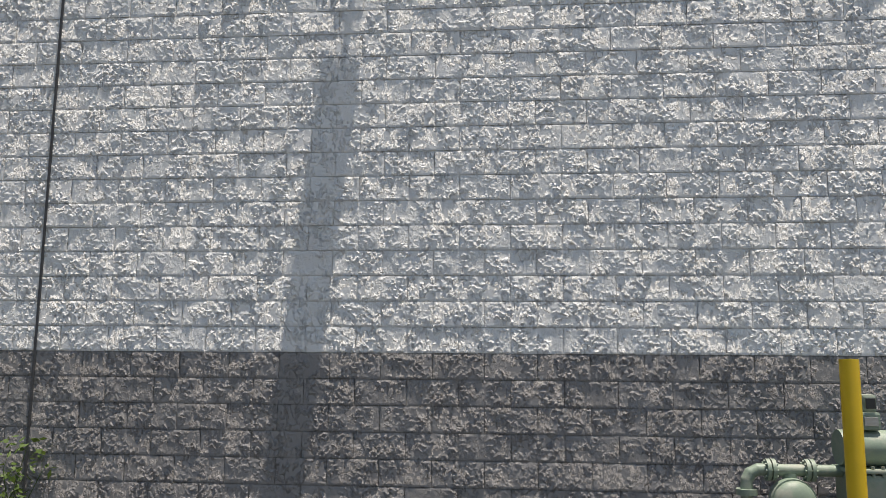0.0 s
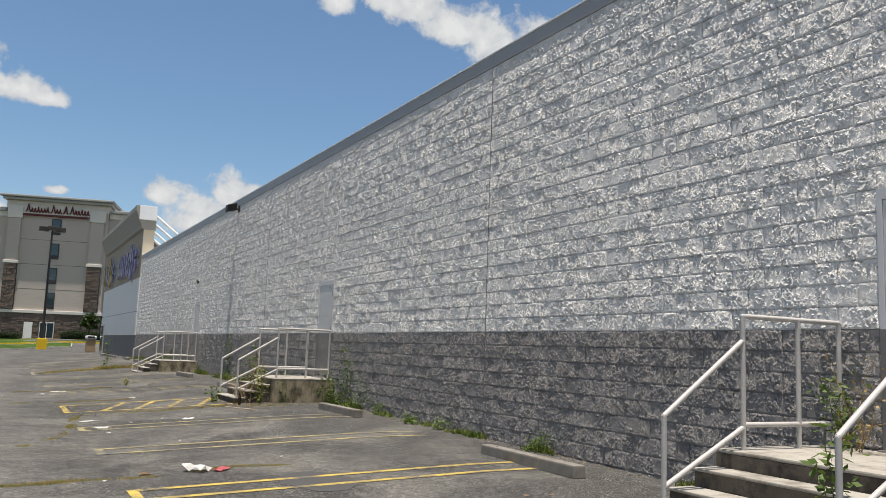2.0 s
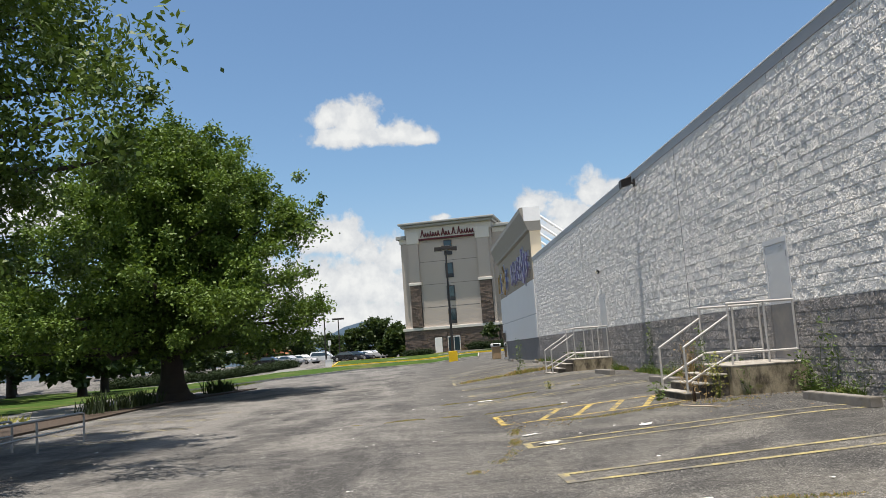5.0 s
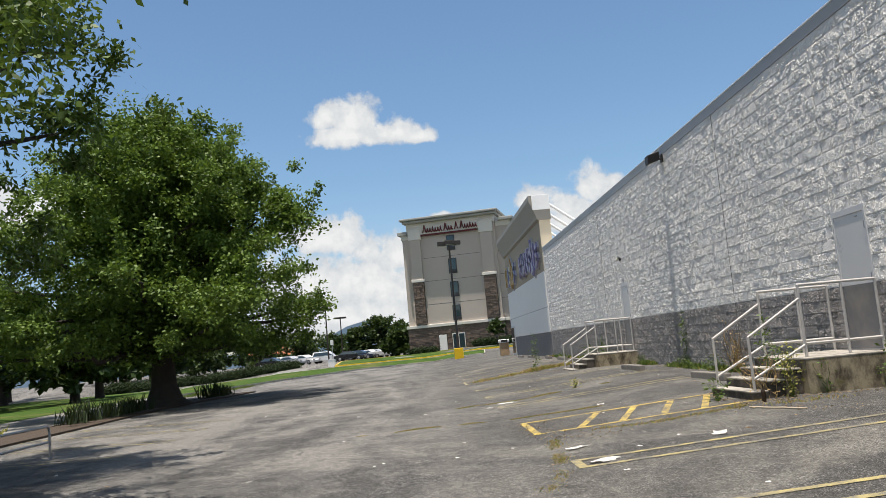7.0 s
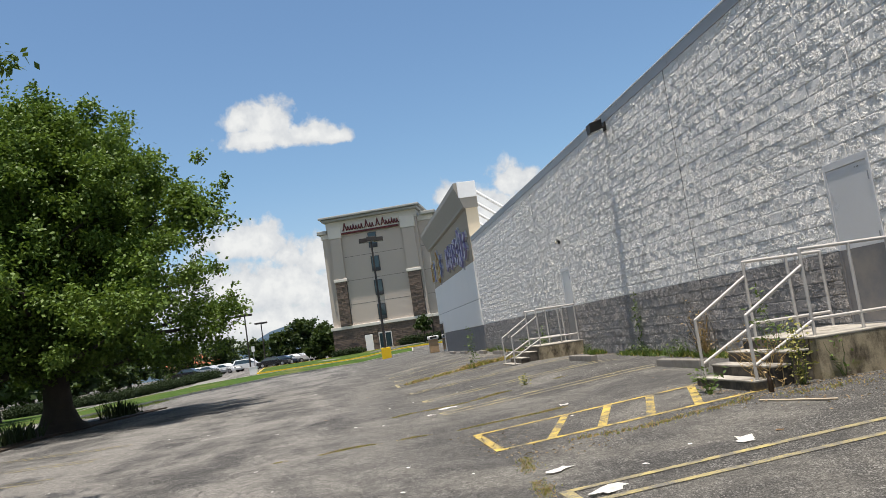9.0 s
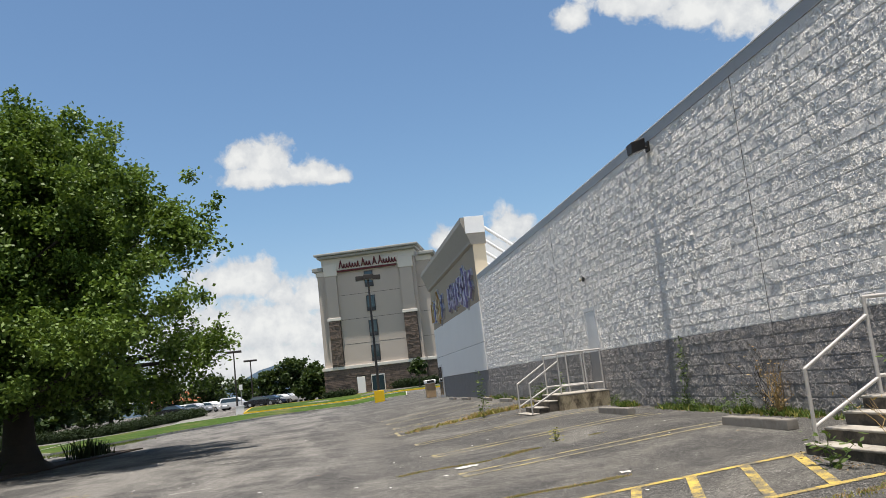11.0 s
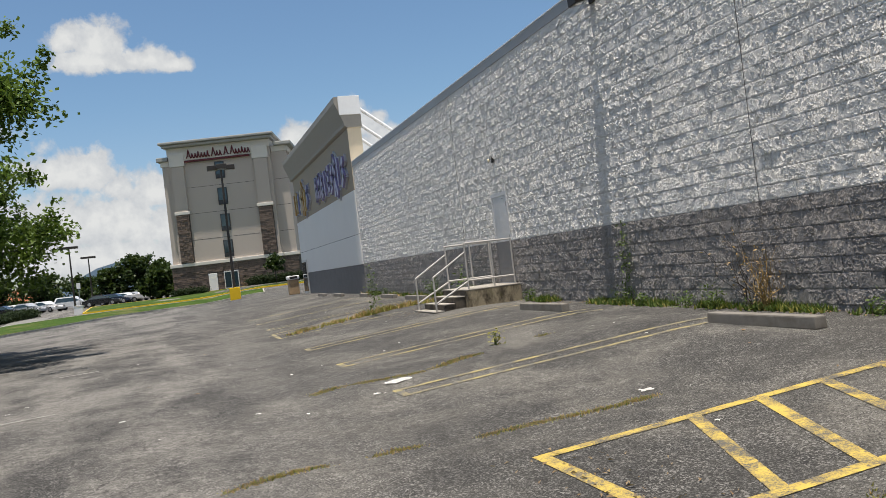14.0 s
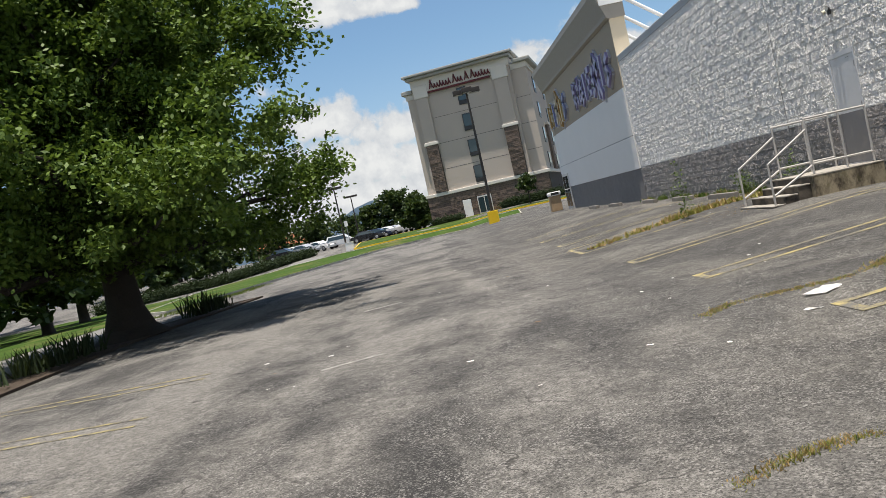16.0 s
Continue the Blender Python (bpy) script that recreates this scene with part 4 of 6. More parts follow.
def hotel():
    root = thing("hotel", "five-storey taupe stucco hotel with brown ledger stone base and piers", "building")
    z0 = 0.4
    swing = Matrix.Translation((HX, 5, 0)) @ Matrix.Rotation(radians(-14.5), 4, "Z") @ Matrix.Translation((-HX, -5, 0))
    root.matrix_world = swing
    part("wall", new_box(HX - 45, HX - 0.3, -0.9, 11.0, z0, 17.2), M_STUCCO, root)
    part("shoulder_wall", new_box(HX - 45, HX - 0.6, -1.75, -0.9, z0, 16.6), M_STUCCO, root)
    part("wing_wall", new_box(HX - 45, HX - 0.9, 11.0, 12.8, z0, 16.6), M_STUCCO, root)
    part("stone_base", new_box(HX - 44.8, HX - 0.2, -1.85, 11.1, z0, 4.1), M_STONE_JOINT, root)
    part("wing_base", new_box(HX - 44.8, HX - 0.75, 11.1, 12.95, z0, 4.1), M_STONE_JOINT, root)
    part("band", new_box(HX - 45, HX - 0.02, -2.0, 11.25, 4.1, 4.5, 0.05), M_STUCCO_L, root, "cream stone band")
    part("wing_band", new_box(HX - 45, HX - 0.6, 11.25, 13.1, 4.1, 4.5, 0.05), M_STUCCO_L, root)
    for a, b in PIERS:
        part("pilaster", new_box(HX - 0.299, HX + 0.02, a, b, 10.6, 15.9, 0.03), M_STUCCO, root)
        part("pilaster_core", new_box(HX - 0.299, HX + 0.0, a - 0.02, b + 0.02, 4.51, 10.2, 0.02), M_STONE_JOINT, root)
        part("pilaster_cap", new_box(HX - 0.298, HX + 0.14, a - 0.16, b + 0.16, 10.21, 10.59, 0.05), M_STUCCO_L, root)
        part("capital", new_box(HX - 0.297, HX + 0.1, a - 0.15, b + 0.15, 15.91, 17.4, 0.05), M_STUCCO_L, root)
    part("sign_panel", new_box(HX - 0.298, HX - 0.02, 0.96, 8.84, 16.55, 17.6), M_STUCCO_L, root)
    part("sign_ledge", new_box(HX - 0.299, HX + 0.1, 1.0, 8.6, 16.3, 16.5, 0.03), M_SIGNRED, root)
    part("frieze", new_box(HX - 44.9, HX - 0.1, -0.95, 11.05, 17.21, 18.1), M_STUCCO_L, root)
    part("cornice", new_box(HX - 45, HX + 0.7, -1.3, 11.4, 18.11, 18.45, 0.12), M_CORNICE, root)
    part("cornice_top", new_box(HX - 45, HX + 1.0, -1.6, 11.7, 18.46, 18.75, 0.08), M_CORNICE, root)
    part("wing_frieze", new_box(HX - 44.9, HX - 0.8, 11.06, 12.95, 16.61, 17.25), M_STUCCO_L, root)
    part("wing_cornice", new_box(HX - 45, HX - 0.2, 11.42, 13.5, 17.26, 17.7, 0.1), M_CORNICE, root)
    part("left_frieze", new_box(HX - 44.9, HX - 0.5, -1.9, -0.96, 16.1, 16.7), M_STUCCO_L, root)
    part("left_cornice", new_box(HX - 44.9, HX - 0.2, -2.3, -0.96, 16.71, 17.2, 0.08), M_CORNICE, root)
    for z in (7.1, 10.2, 13.3):
        part("groove", new_box(HX - 0.3, HX - 0.292, 0.96, 8.8, z, z + 0.04), M_JOINT, root)
        part("wing_groove", new_box(HX - 0.9, HX - 0.892, 11.05, 12.75, z, z + 0.04), M_JOINT, root)
    for z in (4.75, 7.85, 10.95, 14.05):
        win = part("window", new_box(HX - 0.299, HX - 0.2, 4.4, 5.5, z, z + 2.0), M_FRAME_DK, root, "dark framed window")
        part("pane", new_box(HX - 0.199, HX - 0.17, 4.5, 5.4, z + 0.5, z + 1.9), M_GLASS, win)
        part("grille", new_box(HX - 0.199, HX - 0.15, 4.45, 5.45, z + 0.05, z + 0.42, 0.02), M_FRAME_DK, win)
        for x in (HX - 5.2, HX - 15.0, HX - 21.0, HX - 27.0):
            w2 = part("window", new_box(x - 1.7, x, 12.801, 12.87, z, z + 1.9), M_FRAME_DK, root)
            part("pane", new_box(x - 1.6, x - 0.1, 12.871, 12.9, z + 0.5, z + 1.8), M_GLASS, w2)
    part("side_pier", new_box(HX - 11.5, HX - 9.2, 12.801, 13.1, 4.51, 10.2, 0.02), M_STONE, root)
    part("side_pier_cap", new_box(HX - 11.7, HX - 9.0, 12.801, 13.25, 10.21, 10.59, 0.05), M_STUCCO_L, root)
    door = part("door_frame", new_box(HX - 0.199, HX - 0.02, 4.1, 5.8, z0, 3.1), M_FRAME_LT, root, "pale aluminium entrance")
    for y in (4.2, 5.0):
        part("door_pane", new_box(HX - 0.019, HX + 0.01, y, y + 0.7, 1.15, 2.95), M_GLASS, door)
    part("service_door", new_box(HX - 0.199, HX - 0.05, 2.3, 3.3, z0, 3.0, 0.02), M_PANEL, root)
    # coursed ledger stones on the base and the two piers
    rng = random.Random(8)
    bm = bmesh.new()
    def stones(y0, y1, za, zb, x):
        z = za
        while z < zb - 0.08:
            h = min(zb - z, rng.uniform(0.14, 0.3))
            y = y0
            while y < y1 - 0.05:
                w = min(y1 - y, rng.uniform(0.3, 0.95))
                d = rng.uniform(0.03, 0.12)
                box(bm, x - 0.02, x + d, y + 0.012, y + w - 0.012, z + 0.012, z + h - 0.012)
                y += w
            z += h
    stones(-1.85, 2.25, 0.5, 4.08, HX - 0.2)
    stones(3.35, 4.05, 0.5, 4.08, HX - 0.2)
    stones(5.85, 11.09, 0.5, 4.08, HX - 0.2)
    stones(2.25, 5.85, 3.15, 4.08, HX - 0.2)
    stones(11.12, 12.9, 0.5, 4.08, HX - 0.75)
    for a, b in PIERS:
        stones(a, b, 4.55, 10.18, HX)
    s = part("ledger_stone", bm, M_STONE, root)
    s["kind"] = "stuff"
    # sign: one flowing raised stroke a letter, a tall swash at the head of each word
    sign = thing("hotel_sign", "deep red script sign high on the hotel front", "sign")
    sign.matrix_world = swing
    y = 1.35
    for word in (7, 3, 1, 6):
        for k in range(word):
            bm = bmesh.new()
            tall, wide = (1.05, 0.5) if k == 0 else ((0.55, 0.36) if k % 3 else (0.72, 0.36))
            pts = [(HX + 0.12, y + wide * (0.5 - 0.55 * math.cos(u * math.pi)) + 0.10 * math.sin(u * 2 * math.pi), 16.72 + tall * (0.5 - 0.5 * math.cos(u * 2 * math.pi)) * (1 - 0.15 * u)) for u in (0, 0.17, 0.33, 0.5, 0.67, 0.83, 1.0)]
            pipe(bm, pts, 0.075, 6)
            tube(bm, (HX - 0.05, y + 0.2, 16.95), (HX + 0.1, y + 0.2, 16.95), 0.03, seg=6)
            part("raised_stroke", bm, M_SIGNRED, sign)
            y += wide
        y += 0.24


hotel()


# ---- light pole ----
def light_pole(x, y):
    g = gz(x, y)
    root = thing("street_lamp", "tall dark lot lamp with shoebox heads on a yellow concrete base", "street lamp", (x, y, g))
    part("base", new_box(-0.42, 0.42, -0.45, 0.45, -0.3, 1.05, 0.05), M_BOLLARD, root, "yellow painted concrete base")
    bm = bmesh.new()
    tube(bm, (0, 0, 1.051), (0, 0, 11.6), 0.13, 0.085, 16)
    part("pole", bm, M_BRONZE, root)
    part("base_plate", new_box(-0.2, 0.2, -0.2, 0.2, 1.051, 1.09, 0.01), M_BRONZE, root)
    for s, a in ((-1, 0.0), (1, 0.0), (0.15, 1.0)):
        bm = bmesh.new()
        c = Vector((0.75 * a, 0.72 * s * (1 - a), 11.55))
        tube(bm, (0, 0, 11.5), c * 0.9 + Vector((0, 0, 0.1 * 11.55)), 0.05, seg=8)
        box(bm, c.x - 0.33, c.x + 0.33, c.y - 0.45, c.y + 0.45, c.z - 0.18, c.z + 0.24, 0.05)
        hd = part("lamp_head", bm, M_BRONZE, root)
        part("lens", new_box(c.x - 0.25, c.x + 0.25, c.y - 0.35, c.y + 0.35, c.z - 0.2, c.z - 0.181), M_LENS, hd)


light_pole(-86.2, 3.6)


# ---- kerbed strips, road, planting beds ----
def raised_bed(name, outline, material, label, height=0.13, kerb=True, kerb_mat=None):
    """Ground cover inside a kerb that stands above the asphalt."""
    c = Vector((sum(p[0] for p in outline) / len(outline), sum(p[1] for p in outline) / len(outline)))
    bm = bmesh.new()
    n = len(outline)
    ins = [Vector(p) + (c - Vector(p)).normalized() * 0.15 for p in outline]
    vs = [bm.verts.new((*p, gz(*p) + height)) for p in ins]
    top = bm.faces.new(vs)
    if top.normal.z < 0:
        top.normal_flip()
    bmesh.ops.triangulate(bm, faces=bm.faces)
    bmesh.ops.recalc_face_normals(bm, faces=bm.faces)
    for f in bm.faces:
        if f.normal.z < 0:
            f.normal_flip()
    ob = tagged(part(name, bm, material), label, "ground", kind="structure")
    if kerb:
        bm = bmesh.new()
        for i in range(n):
            a, b, ai, bi = Vector(outline[i]), Vector(outline[(i + 1) % n]), ins[i], ins[(i + 1) % n]
            lo_ = [bm.verts.new((*p, gz(*p) - 0.1)) for p in (a, b, bi, ai)]
            hi_ = [bm.verts.new((*p, gz(*p) + height + 0.02)) for p in (a, b, bi, ai)]
            bm.faces.new(hi_)
            for k in range(4):
                bm.faces.new((lo_[k], lo_[(k + 1) % 4], hi_[(k + 1) % 4], hi_[k]))
        bmesh.ops.recalc_face_normals(bm, faces=bm.faces)
        tagged(part("kerb", bm, kerb_mat or M_KERB), "pale concrete kerb round a planted strip", "kerb", kind="structure")
    return ob


def run(pts, n=10):
    out = []
    for (xa, ya), (xb, yb) in zip(pts, pts[1:]):
        out += [(xa + (xb - xa) * i / n, ya + (yb - ya) * i / n) for i in range(n)]
    return out + [pts[-1]]


raised_bed("grass_strip", run([(-90, 6.5), (-90.4, 2), (-90, -3), (-86, -6.4), (-75.6, -8.8), (-67.9, -10.8), (-57, -12.4), (-50, -13.6), (-54, -16.2), (-72, -19), (-88, -18.4), (-93, -15.5), (-95, -11), (-96.5, -5), (-96.5, 7)], 5), M_GRASS, "mown green grass strip with dry patches behind a kerb")
raised_bed("hotel_verge", run([(-99.5, 30), (-99, 2), (-98, -10), (-111.5, -10), (-111.8, 30)], 6), M_GRASS, "mown grass along the hotel front", 0.12, True, M_BOLLARD)
raised_bed("tree_bed", run([(-8, -9.6), (-24.5, -10.2), (-36, -10.15), (-44, -8.9), (-46.2, -8.6), (-45.8, -9.8), (-38, -11.8), (-24.6, -12.2), (-8, -12.0)], 6), M_MULCH, "dark mulched tree bed beside the lot", 0.04, True, M_MULCH)
sheet("far_lawn", spaced((-75, -6, 20)), spaced((-34, -16.4, 8)), M_GRASS, 0.03, "sunlit lawn beyond the side road", "ground")
sheet("side_road", spaced((-100, -6, 20)), spaced((-16.4, -13.0, 6)), M_ROAD, 0.012, "pale worn side road", "road")

# ---- trees ----
def leaf_cloud(points, size, rng, slim=0.45, droop=0.3, tilt=0.8, flat=0.75):
    """Small folded leaves round each point, as one list of vertices and faces."""
    vs, fs = [], []
    for c, spread, count in points:
        for _ in range(count):
            p = Vector((rng.gauss(0, 1), rng.gauss(0, 1), rng.gauss(0, 0.75))) * spread * 0.55 + c
            d = Vector((rng.gauss(0, 1), rng.gauss(0, 1), rng.gauss(-droop, tilt))).normalized()
            s = d.cross(Vector((rng.gauss(0, flat), rng.gauss(0, flat), 1.0))).normalized()
            l, w = size * rng.uniform(0.6, 1.35), size * slim * rng.uniform(0.7, 1.3)
            o = len(vs)
            vs += [tuple(p), tuple(p + d * l * 0.5 + s * w), tuple(p + d * l), tuple(p + d * l * 0.5 - s * w)]
            fs.append((o, o + 1, o + 2, o + 3))
    return vs, fs


def limb(bm, a, b, r0, r1, rng, bend=0.08, seg=8, n=5):
    pts = []
    d = b - a
    for i in range(n + 1):
        k = Vector((rng.gauss(0, 1), rng.gauss(0, 1), rng.gauss(0, 0.5))) * d.length * bend * math.sin(math.pi * i / n)
        pts.append(a + d * i / n + k)
    for i in range(n):
        tube(bm, pts[i], pts[i + 1], r0 + (r1 - r0) * i / n, r0 + (r1 - r0) * (i + 1) / n, seg, False)
    return pts


def broad_tree(name, at, height, radius, trunk_r, fork, crown_low, leaves, leaf_size, label, seed, leaf_mat, slim=0.45, flare=1.8, droop=0.3, category="tree", sink=0.05, layers=1.0, taper=1.7, shoots=0):
    rng = random.Random(seed)
    root = thing(name, label, category, at, "trees")
    bm = bmesh.new()
    rings = [(-sink, trunk_r * flare), (0.25, trunk_r * (1 + (flare - 1) * 0.4)), (0.8, trunk_r * 1.08), (fork, trunk_r * 0.9)]
    for (za, ra), (zb, rb) in zip(rings, rings[1:]):
        tube(bm, (0.03 * za, 0, za), (0.03 * zb, 0, zb), ra, rb, 14, False)
    clumps, boughs = [], []
    axis = Vector((0, 0, height * 0.92))
    limb(bm, Vector((0, 0, fork)), axis, trunk_r * 0.7, 0.03, rng, 0.02, 8, 7)
    nb = max(10, int(30 * layers))
    for i in range(nb):
        u = (i + rng.random()) / nb
        z = fork + (height * 0.9 - fork) * u ** 0.9
        ang = i * 2.4 + rng.uniform(-0.4, 0.4)
        # crown outline: full low down, rounding to a ragged top
        reach = radius * max(0.12, 1 - u ** taper) * rng.uniform(0.78, 1.08)
        lift = lerp(0.02, 0.9, u) * reach + rng.uniform(-0.4, 0.4)
        tip = Vector((math.cos(ang) * reach, math.sin(ang) * reach, min(height, z + lift)))
        if u < 0.25:
            tip.z = max(crown_low, tip.z - 0.1 * reach)
        start = Vector((0, 0, z * 0.9))
        pts = limb(bm, start, tip, trunk_r * lerp(0.42, 0.12, u), 0.02, rng, 0.05, 6, 5)
        boughs.append(pts)
        for q in pts[1:]:
            for _ in range(5 if shoots else 3):
                t2 = q + Vector((rng.gauss(0, 1), rng.gauss(0, 1), rng.gauss(0.1, 0.6))) * radius * 0.15
                if t2.z < crown_low - 0.3:
                    t2.z = crown_low + rng.random() * 0.6
                clumps.append(t2)
    part("trunk", bm, M_BARK, root)
    for _ in range(int(26 * layers)):      # sprigs that break the outline
        q = rng.choice(boughs)[-1]
        clumps.append(q + Vector((q.x, q.y, 0)).normalized() * rng.uniform(0.0, radius * 0.12) + Vector((0, 0, rng.uniform(0, 0.5))))
    each = max(6, leaves // len(clumps))
    tight = (0.042, 0.088) if shoots else (0.055, 0.125)
    sprays = [(c, radius * rng.uniform(*tight), int(each * rng.uniform(0.5, 1.5))) for c in clumps]
    # leading shoots: narrow upright sprays that give the crown its spiky skyline
    for _ in range(shoots):
        q = rng.choice(rng.choice(boughs)[-2:])
        out = Vector((q.x, q.y, 0)) / radius
        way_ = (out * rng.uniform(0.1, 0.9) + Vector((rng.gauss(0, 0.15), rng.gauss(0, 0.15), 1.0))).normalized()
        span = rng.uniform(0.9, 2.0)
        for k in range(6):
            u = k / 5
            sprays.append((q + way_ * span * u, lerp(0.55, 0.12, u), int(lerp(90, 22, u))))
    vs, fs = leaf_cloud(sprays, leaf_size, rng, slim, droop)
    me = bpy.data.meshes.new("crown")
    me.from_pydata(vs, [], fs)
    me.materials.append(leaf_mat)
    crown = new("crown", me)
    crown.parent = root
    return root


broad_tree("oak_tree", (-38.2, -10.7, gz(-38, -10.7) + 0.1), 11.6, 7.0, 0.47, 2.0, 2.3, 270000, 0.155, "large spreading oak with dense dark green leaves and a flared trunk", 5, M_LEAF, 0.34, 2.3, layers=2.2, taper=1.5, shoots=120)
broad_tree("oak_tree", (-14.5, -11.1, gz(-14.5, -11.1) + 0.1), 15.0, 6.15, 0.42, 3.2, 2.9, 350000, 0.145, "tall willow oak with narrow drooping leaves beside the lot", 11, M_LEAF_NEAR, 0.22, 1.6, 0.35, layers=3.0, taper=3.6, shoots=90)


def far_tree(at, h, r, seed, name="tree", low=1.2):
    return broad_tree(name, at, h, r, 0.2 + h * 0.012, h * 0.22, low, 6000, 0.46, "rounded dark green tree beyond the lot", seed, M_LEAF_FAR, 0.5, 1.4, 0.2, layers=0.5)


rng = random.Random(21)
for i, (x, y, h, r) in enumerate(((-52, -27, 9, 5), (-60, -31, 10, 5.5), (-47, -35, 9, 5), (-70, -33, 9, 5), (-40, -30, 8.5, 4.6), (-58, -22.5, 6.5, 3.2), (-75, -38, 11, 6),
                                  (-36, -36, 10, 5.5), (-30, -30, 9, 5), (-85, -40, 10, 6), (-66, -24, 7, 3.5), (-88, -26, 7, 3.6), (-98, -30, 8, 4.2), (-25, -40, 11, 6))):
    far_tree((x, y, gz(x, y)), h, r, 100 + i)
for i, (x, y, h, r) in enumerate(((-158, -7.5, 7.6, 4.6), (-160, -11.5, 6.0, 3.8), (-165, -4.5, 6.6, 3.6), (-140, -43, 8, 6), (-128, -37, 7, 5), (-118, -41, 8, 5), (-106, -36, 7, 5), (-198, -40, 7, 6), (-128, -30.8, 6.5, 4), (-140, -35.5, 7, 4.5), (-118, -31.5, 6, 4), (-110, -29, 5.5, 3.5), (-175, -32, 6.2, 6), (-182, -18, 5.2, 5), (-148, -3.0, 5.6, 2.1), (-172, -24, 6.0, 5), (-160, -46, 8, 6), (-135, -48, 8, 6), (-122, -3.6, 4.2, 1.7))):
    far_tree((x, y, gz(x, y) - 0.3), h, r, 200 + i, low=0.6)
broad_tree("young_tree", (-104, 9.2, gz(-104, 9.2)), 3.5, 1.1, 0.06, 1.6, 1.7, 2600, 0.22, "young staked tree on the hotel lawn", 77, M_LEAF_FAR, 0.45, 1.2, layers=0.5)


def hedge(a, b, width, h, seed, label, count=9000, size=0.15):
    """A clipped hedge along the line from a to b: dark core and a ragged skin of leaves."""
    rng = random.Random(seed)
    a, b = Vector(a), Vector(b)
    side = Vector((a.y - b.y, b.x - a.x)).normalized()
    pts = []
    for _ in range(320):
        p = a.lerp(b, rng.random()) + side * rng.uniform(-width / 2, width / 2)
        pts.append((Vector((p.x, p.y, gz(p.x, p.y) + rng.uniform(0.2, h))), 0.5, count // 320))
    vs, fs = leaf_cloud(pts, size, rng, 0.5, 0.0)
    bm = bmesh.new()
    ring = [a + side * width * 0.38, a - side * width * 0.38, b - side * width * 0.38, b + side * width * 0.38]
    lo_ = [bm.verts.new((p.x, p.y, gz(p.x, p.y) - 0.1)) for p in ring]
    hi_ = [bm.verts.new((p.x, p.y, gz(p.x, p.y) + h * 0.78)) for p in ring]
    bm.faces.new(hi_)
    for k in range(4):
        bm.faces.new((lo_[k], lo_[(k + 1) % 4], hi_[(k + 1) % 4], hi_[k]))
    bmesh.ops.recalc_face_normals(bm, faces=bm.faces)
    root = tagged(new("hedge"), label, "hedge", kind="stuff")
    part("core", bm, M_HEDGE, root)
    me = bpy.data.meshes.new("leaves")
    me.from_pydata(vs, [], fs)
    me.materials.append(M_HEDGE)
    new("leaves", me).parent = root


hedge((-109.4, 6.6), (-107.6, 13.4), 1.2, 0.7, 1, "clipped dark hedge along the hotel base")
hedge((-111.4, -1.6), (-110.7, 1.7), 1.2, 0.62, 2, "clipped dark hedge along the hotel base", 5000)
hedge((-92, -20.8), (-103, -15.0), 1.4, 0.55, 3, "long low clipped hedge by the far lot", 26000, 0.13)
hedge((-76, -27), (-92.2, -20.8), 1.4, 0.6, 4, "long low clipped hedge by the far lot", 26000, 0.13)


# strap-leaved clumps in the tree bed
def strap_clump(x, y, h, seed, spread=0.5, n=60):
    rng = random.Random(seed)
    root = thing("strap_leaf_clump", "clump of dark upright strap leaves in the tree bed", "plant", (x, y, gz(x, y) + 0.13), "strap leaf clumps")
    bm = bmesh.new()
    for _ in range(n):
        a, r = rng.uniform(0, 6.28), rng.uniform(0, spread)
        p = Vector((math.cos(a) * r, math.sin(a) * r, -0.03))
        d = Vector((rng.gauss(0, 0.25), rng.gauss(0, 0.25), 1)).normalized() * h * rng.uniform(0.6, 1.1)
        s = Vector((rng.gauss(0, 1), rng.gauss(0, 1), 0)).normalized() * 0.025
        a_, b_, c_, e_ = (bm.verts.new(p + s), bm.verts.new(p - s), bm.verts.new(p + d * 0.6 - s * 0.8), bm.verts.new(p + d * 0.6 + s * 0.8))
        t = bm.verts.new(p + d + Vector((rng.gauss(0, 0.08), rng.gauss(0, 0.08), -0.03)))
        bm.faces.new((a_, b_, c_, e_))
        bm.faces.new((e_, c_, t))
    part("leaves", bm, M_IRIS, root)


for i, (x, y, h) in enumerate(((-30.0, -11.1, 0.75), (-31.0, -11.0, 0.8), (-32.4, -10.9, 0.7), (-33.3, -10.8, 0.65), (-34.2, -10.75, 0.7), (-35.1, -10.7, 0.65), (-41.3, -9.7, 0.9), (-42.2, -9.5, 0.8), (-42.9, -9.4, 0.6))):
    strap_clump(x, y, h, 300 + i)


# ---- cars and the far lot ----
def car_paint(name, c):
    m = grainy(name, c, 0.25, 0.0, var=0.03, relief=0.02)
    m.node_tree.nodes["Principled BSDF"].inputs["Coat Weight"].default_value = 0.6
    return m


PAINT = {"white": car_paint("white_car_paint", (0.78, 0.78, 0.78)), "black": car_paint("black_car_paint", (0.02, 0.021, 0.024)), "silver": car_paint("silver_car_paint", (0.42, 0.43, 0.45)), "navy": car_paint("dark_blue_car_paint", (0.03, 0.04, 0.07))}


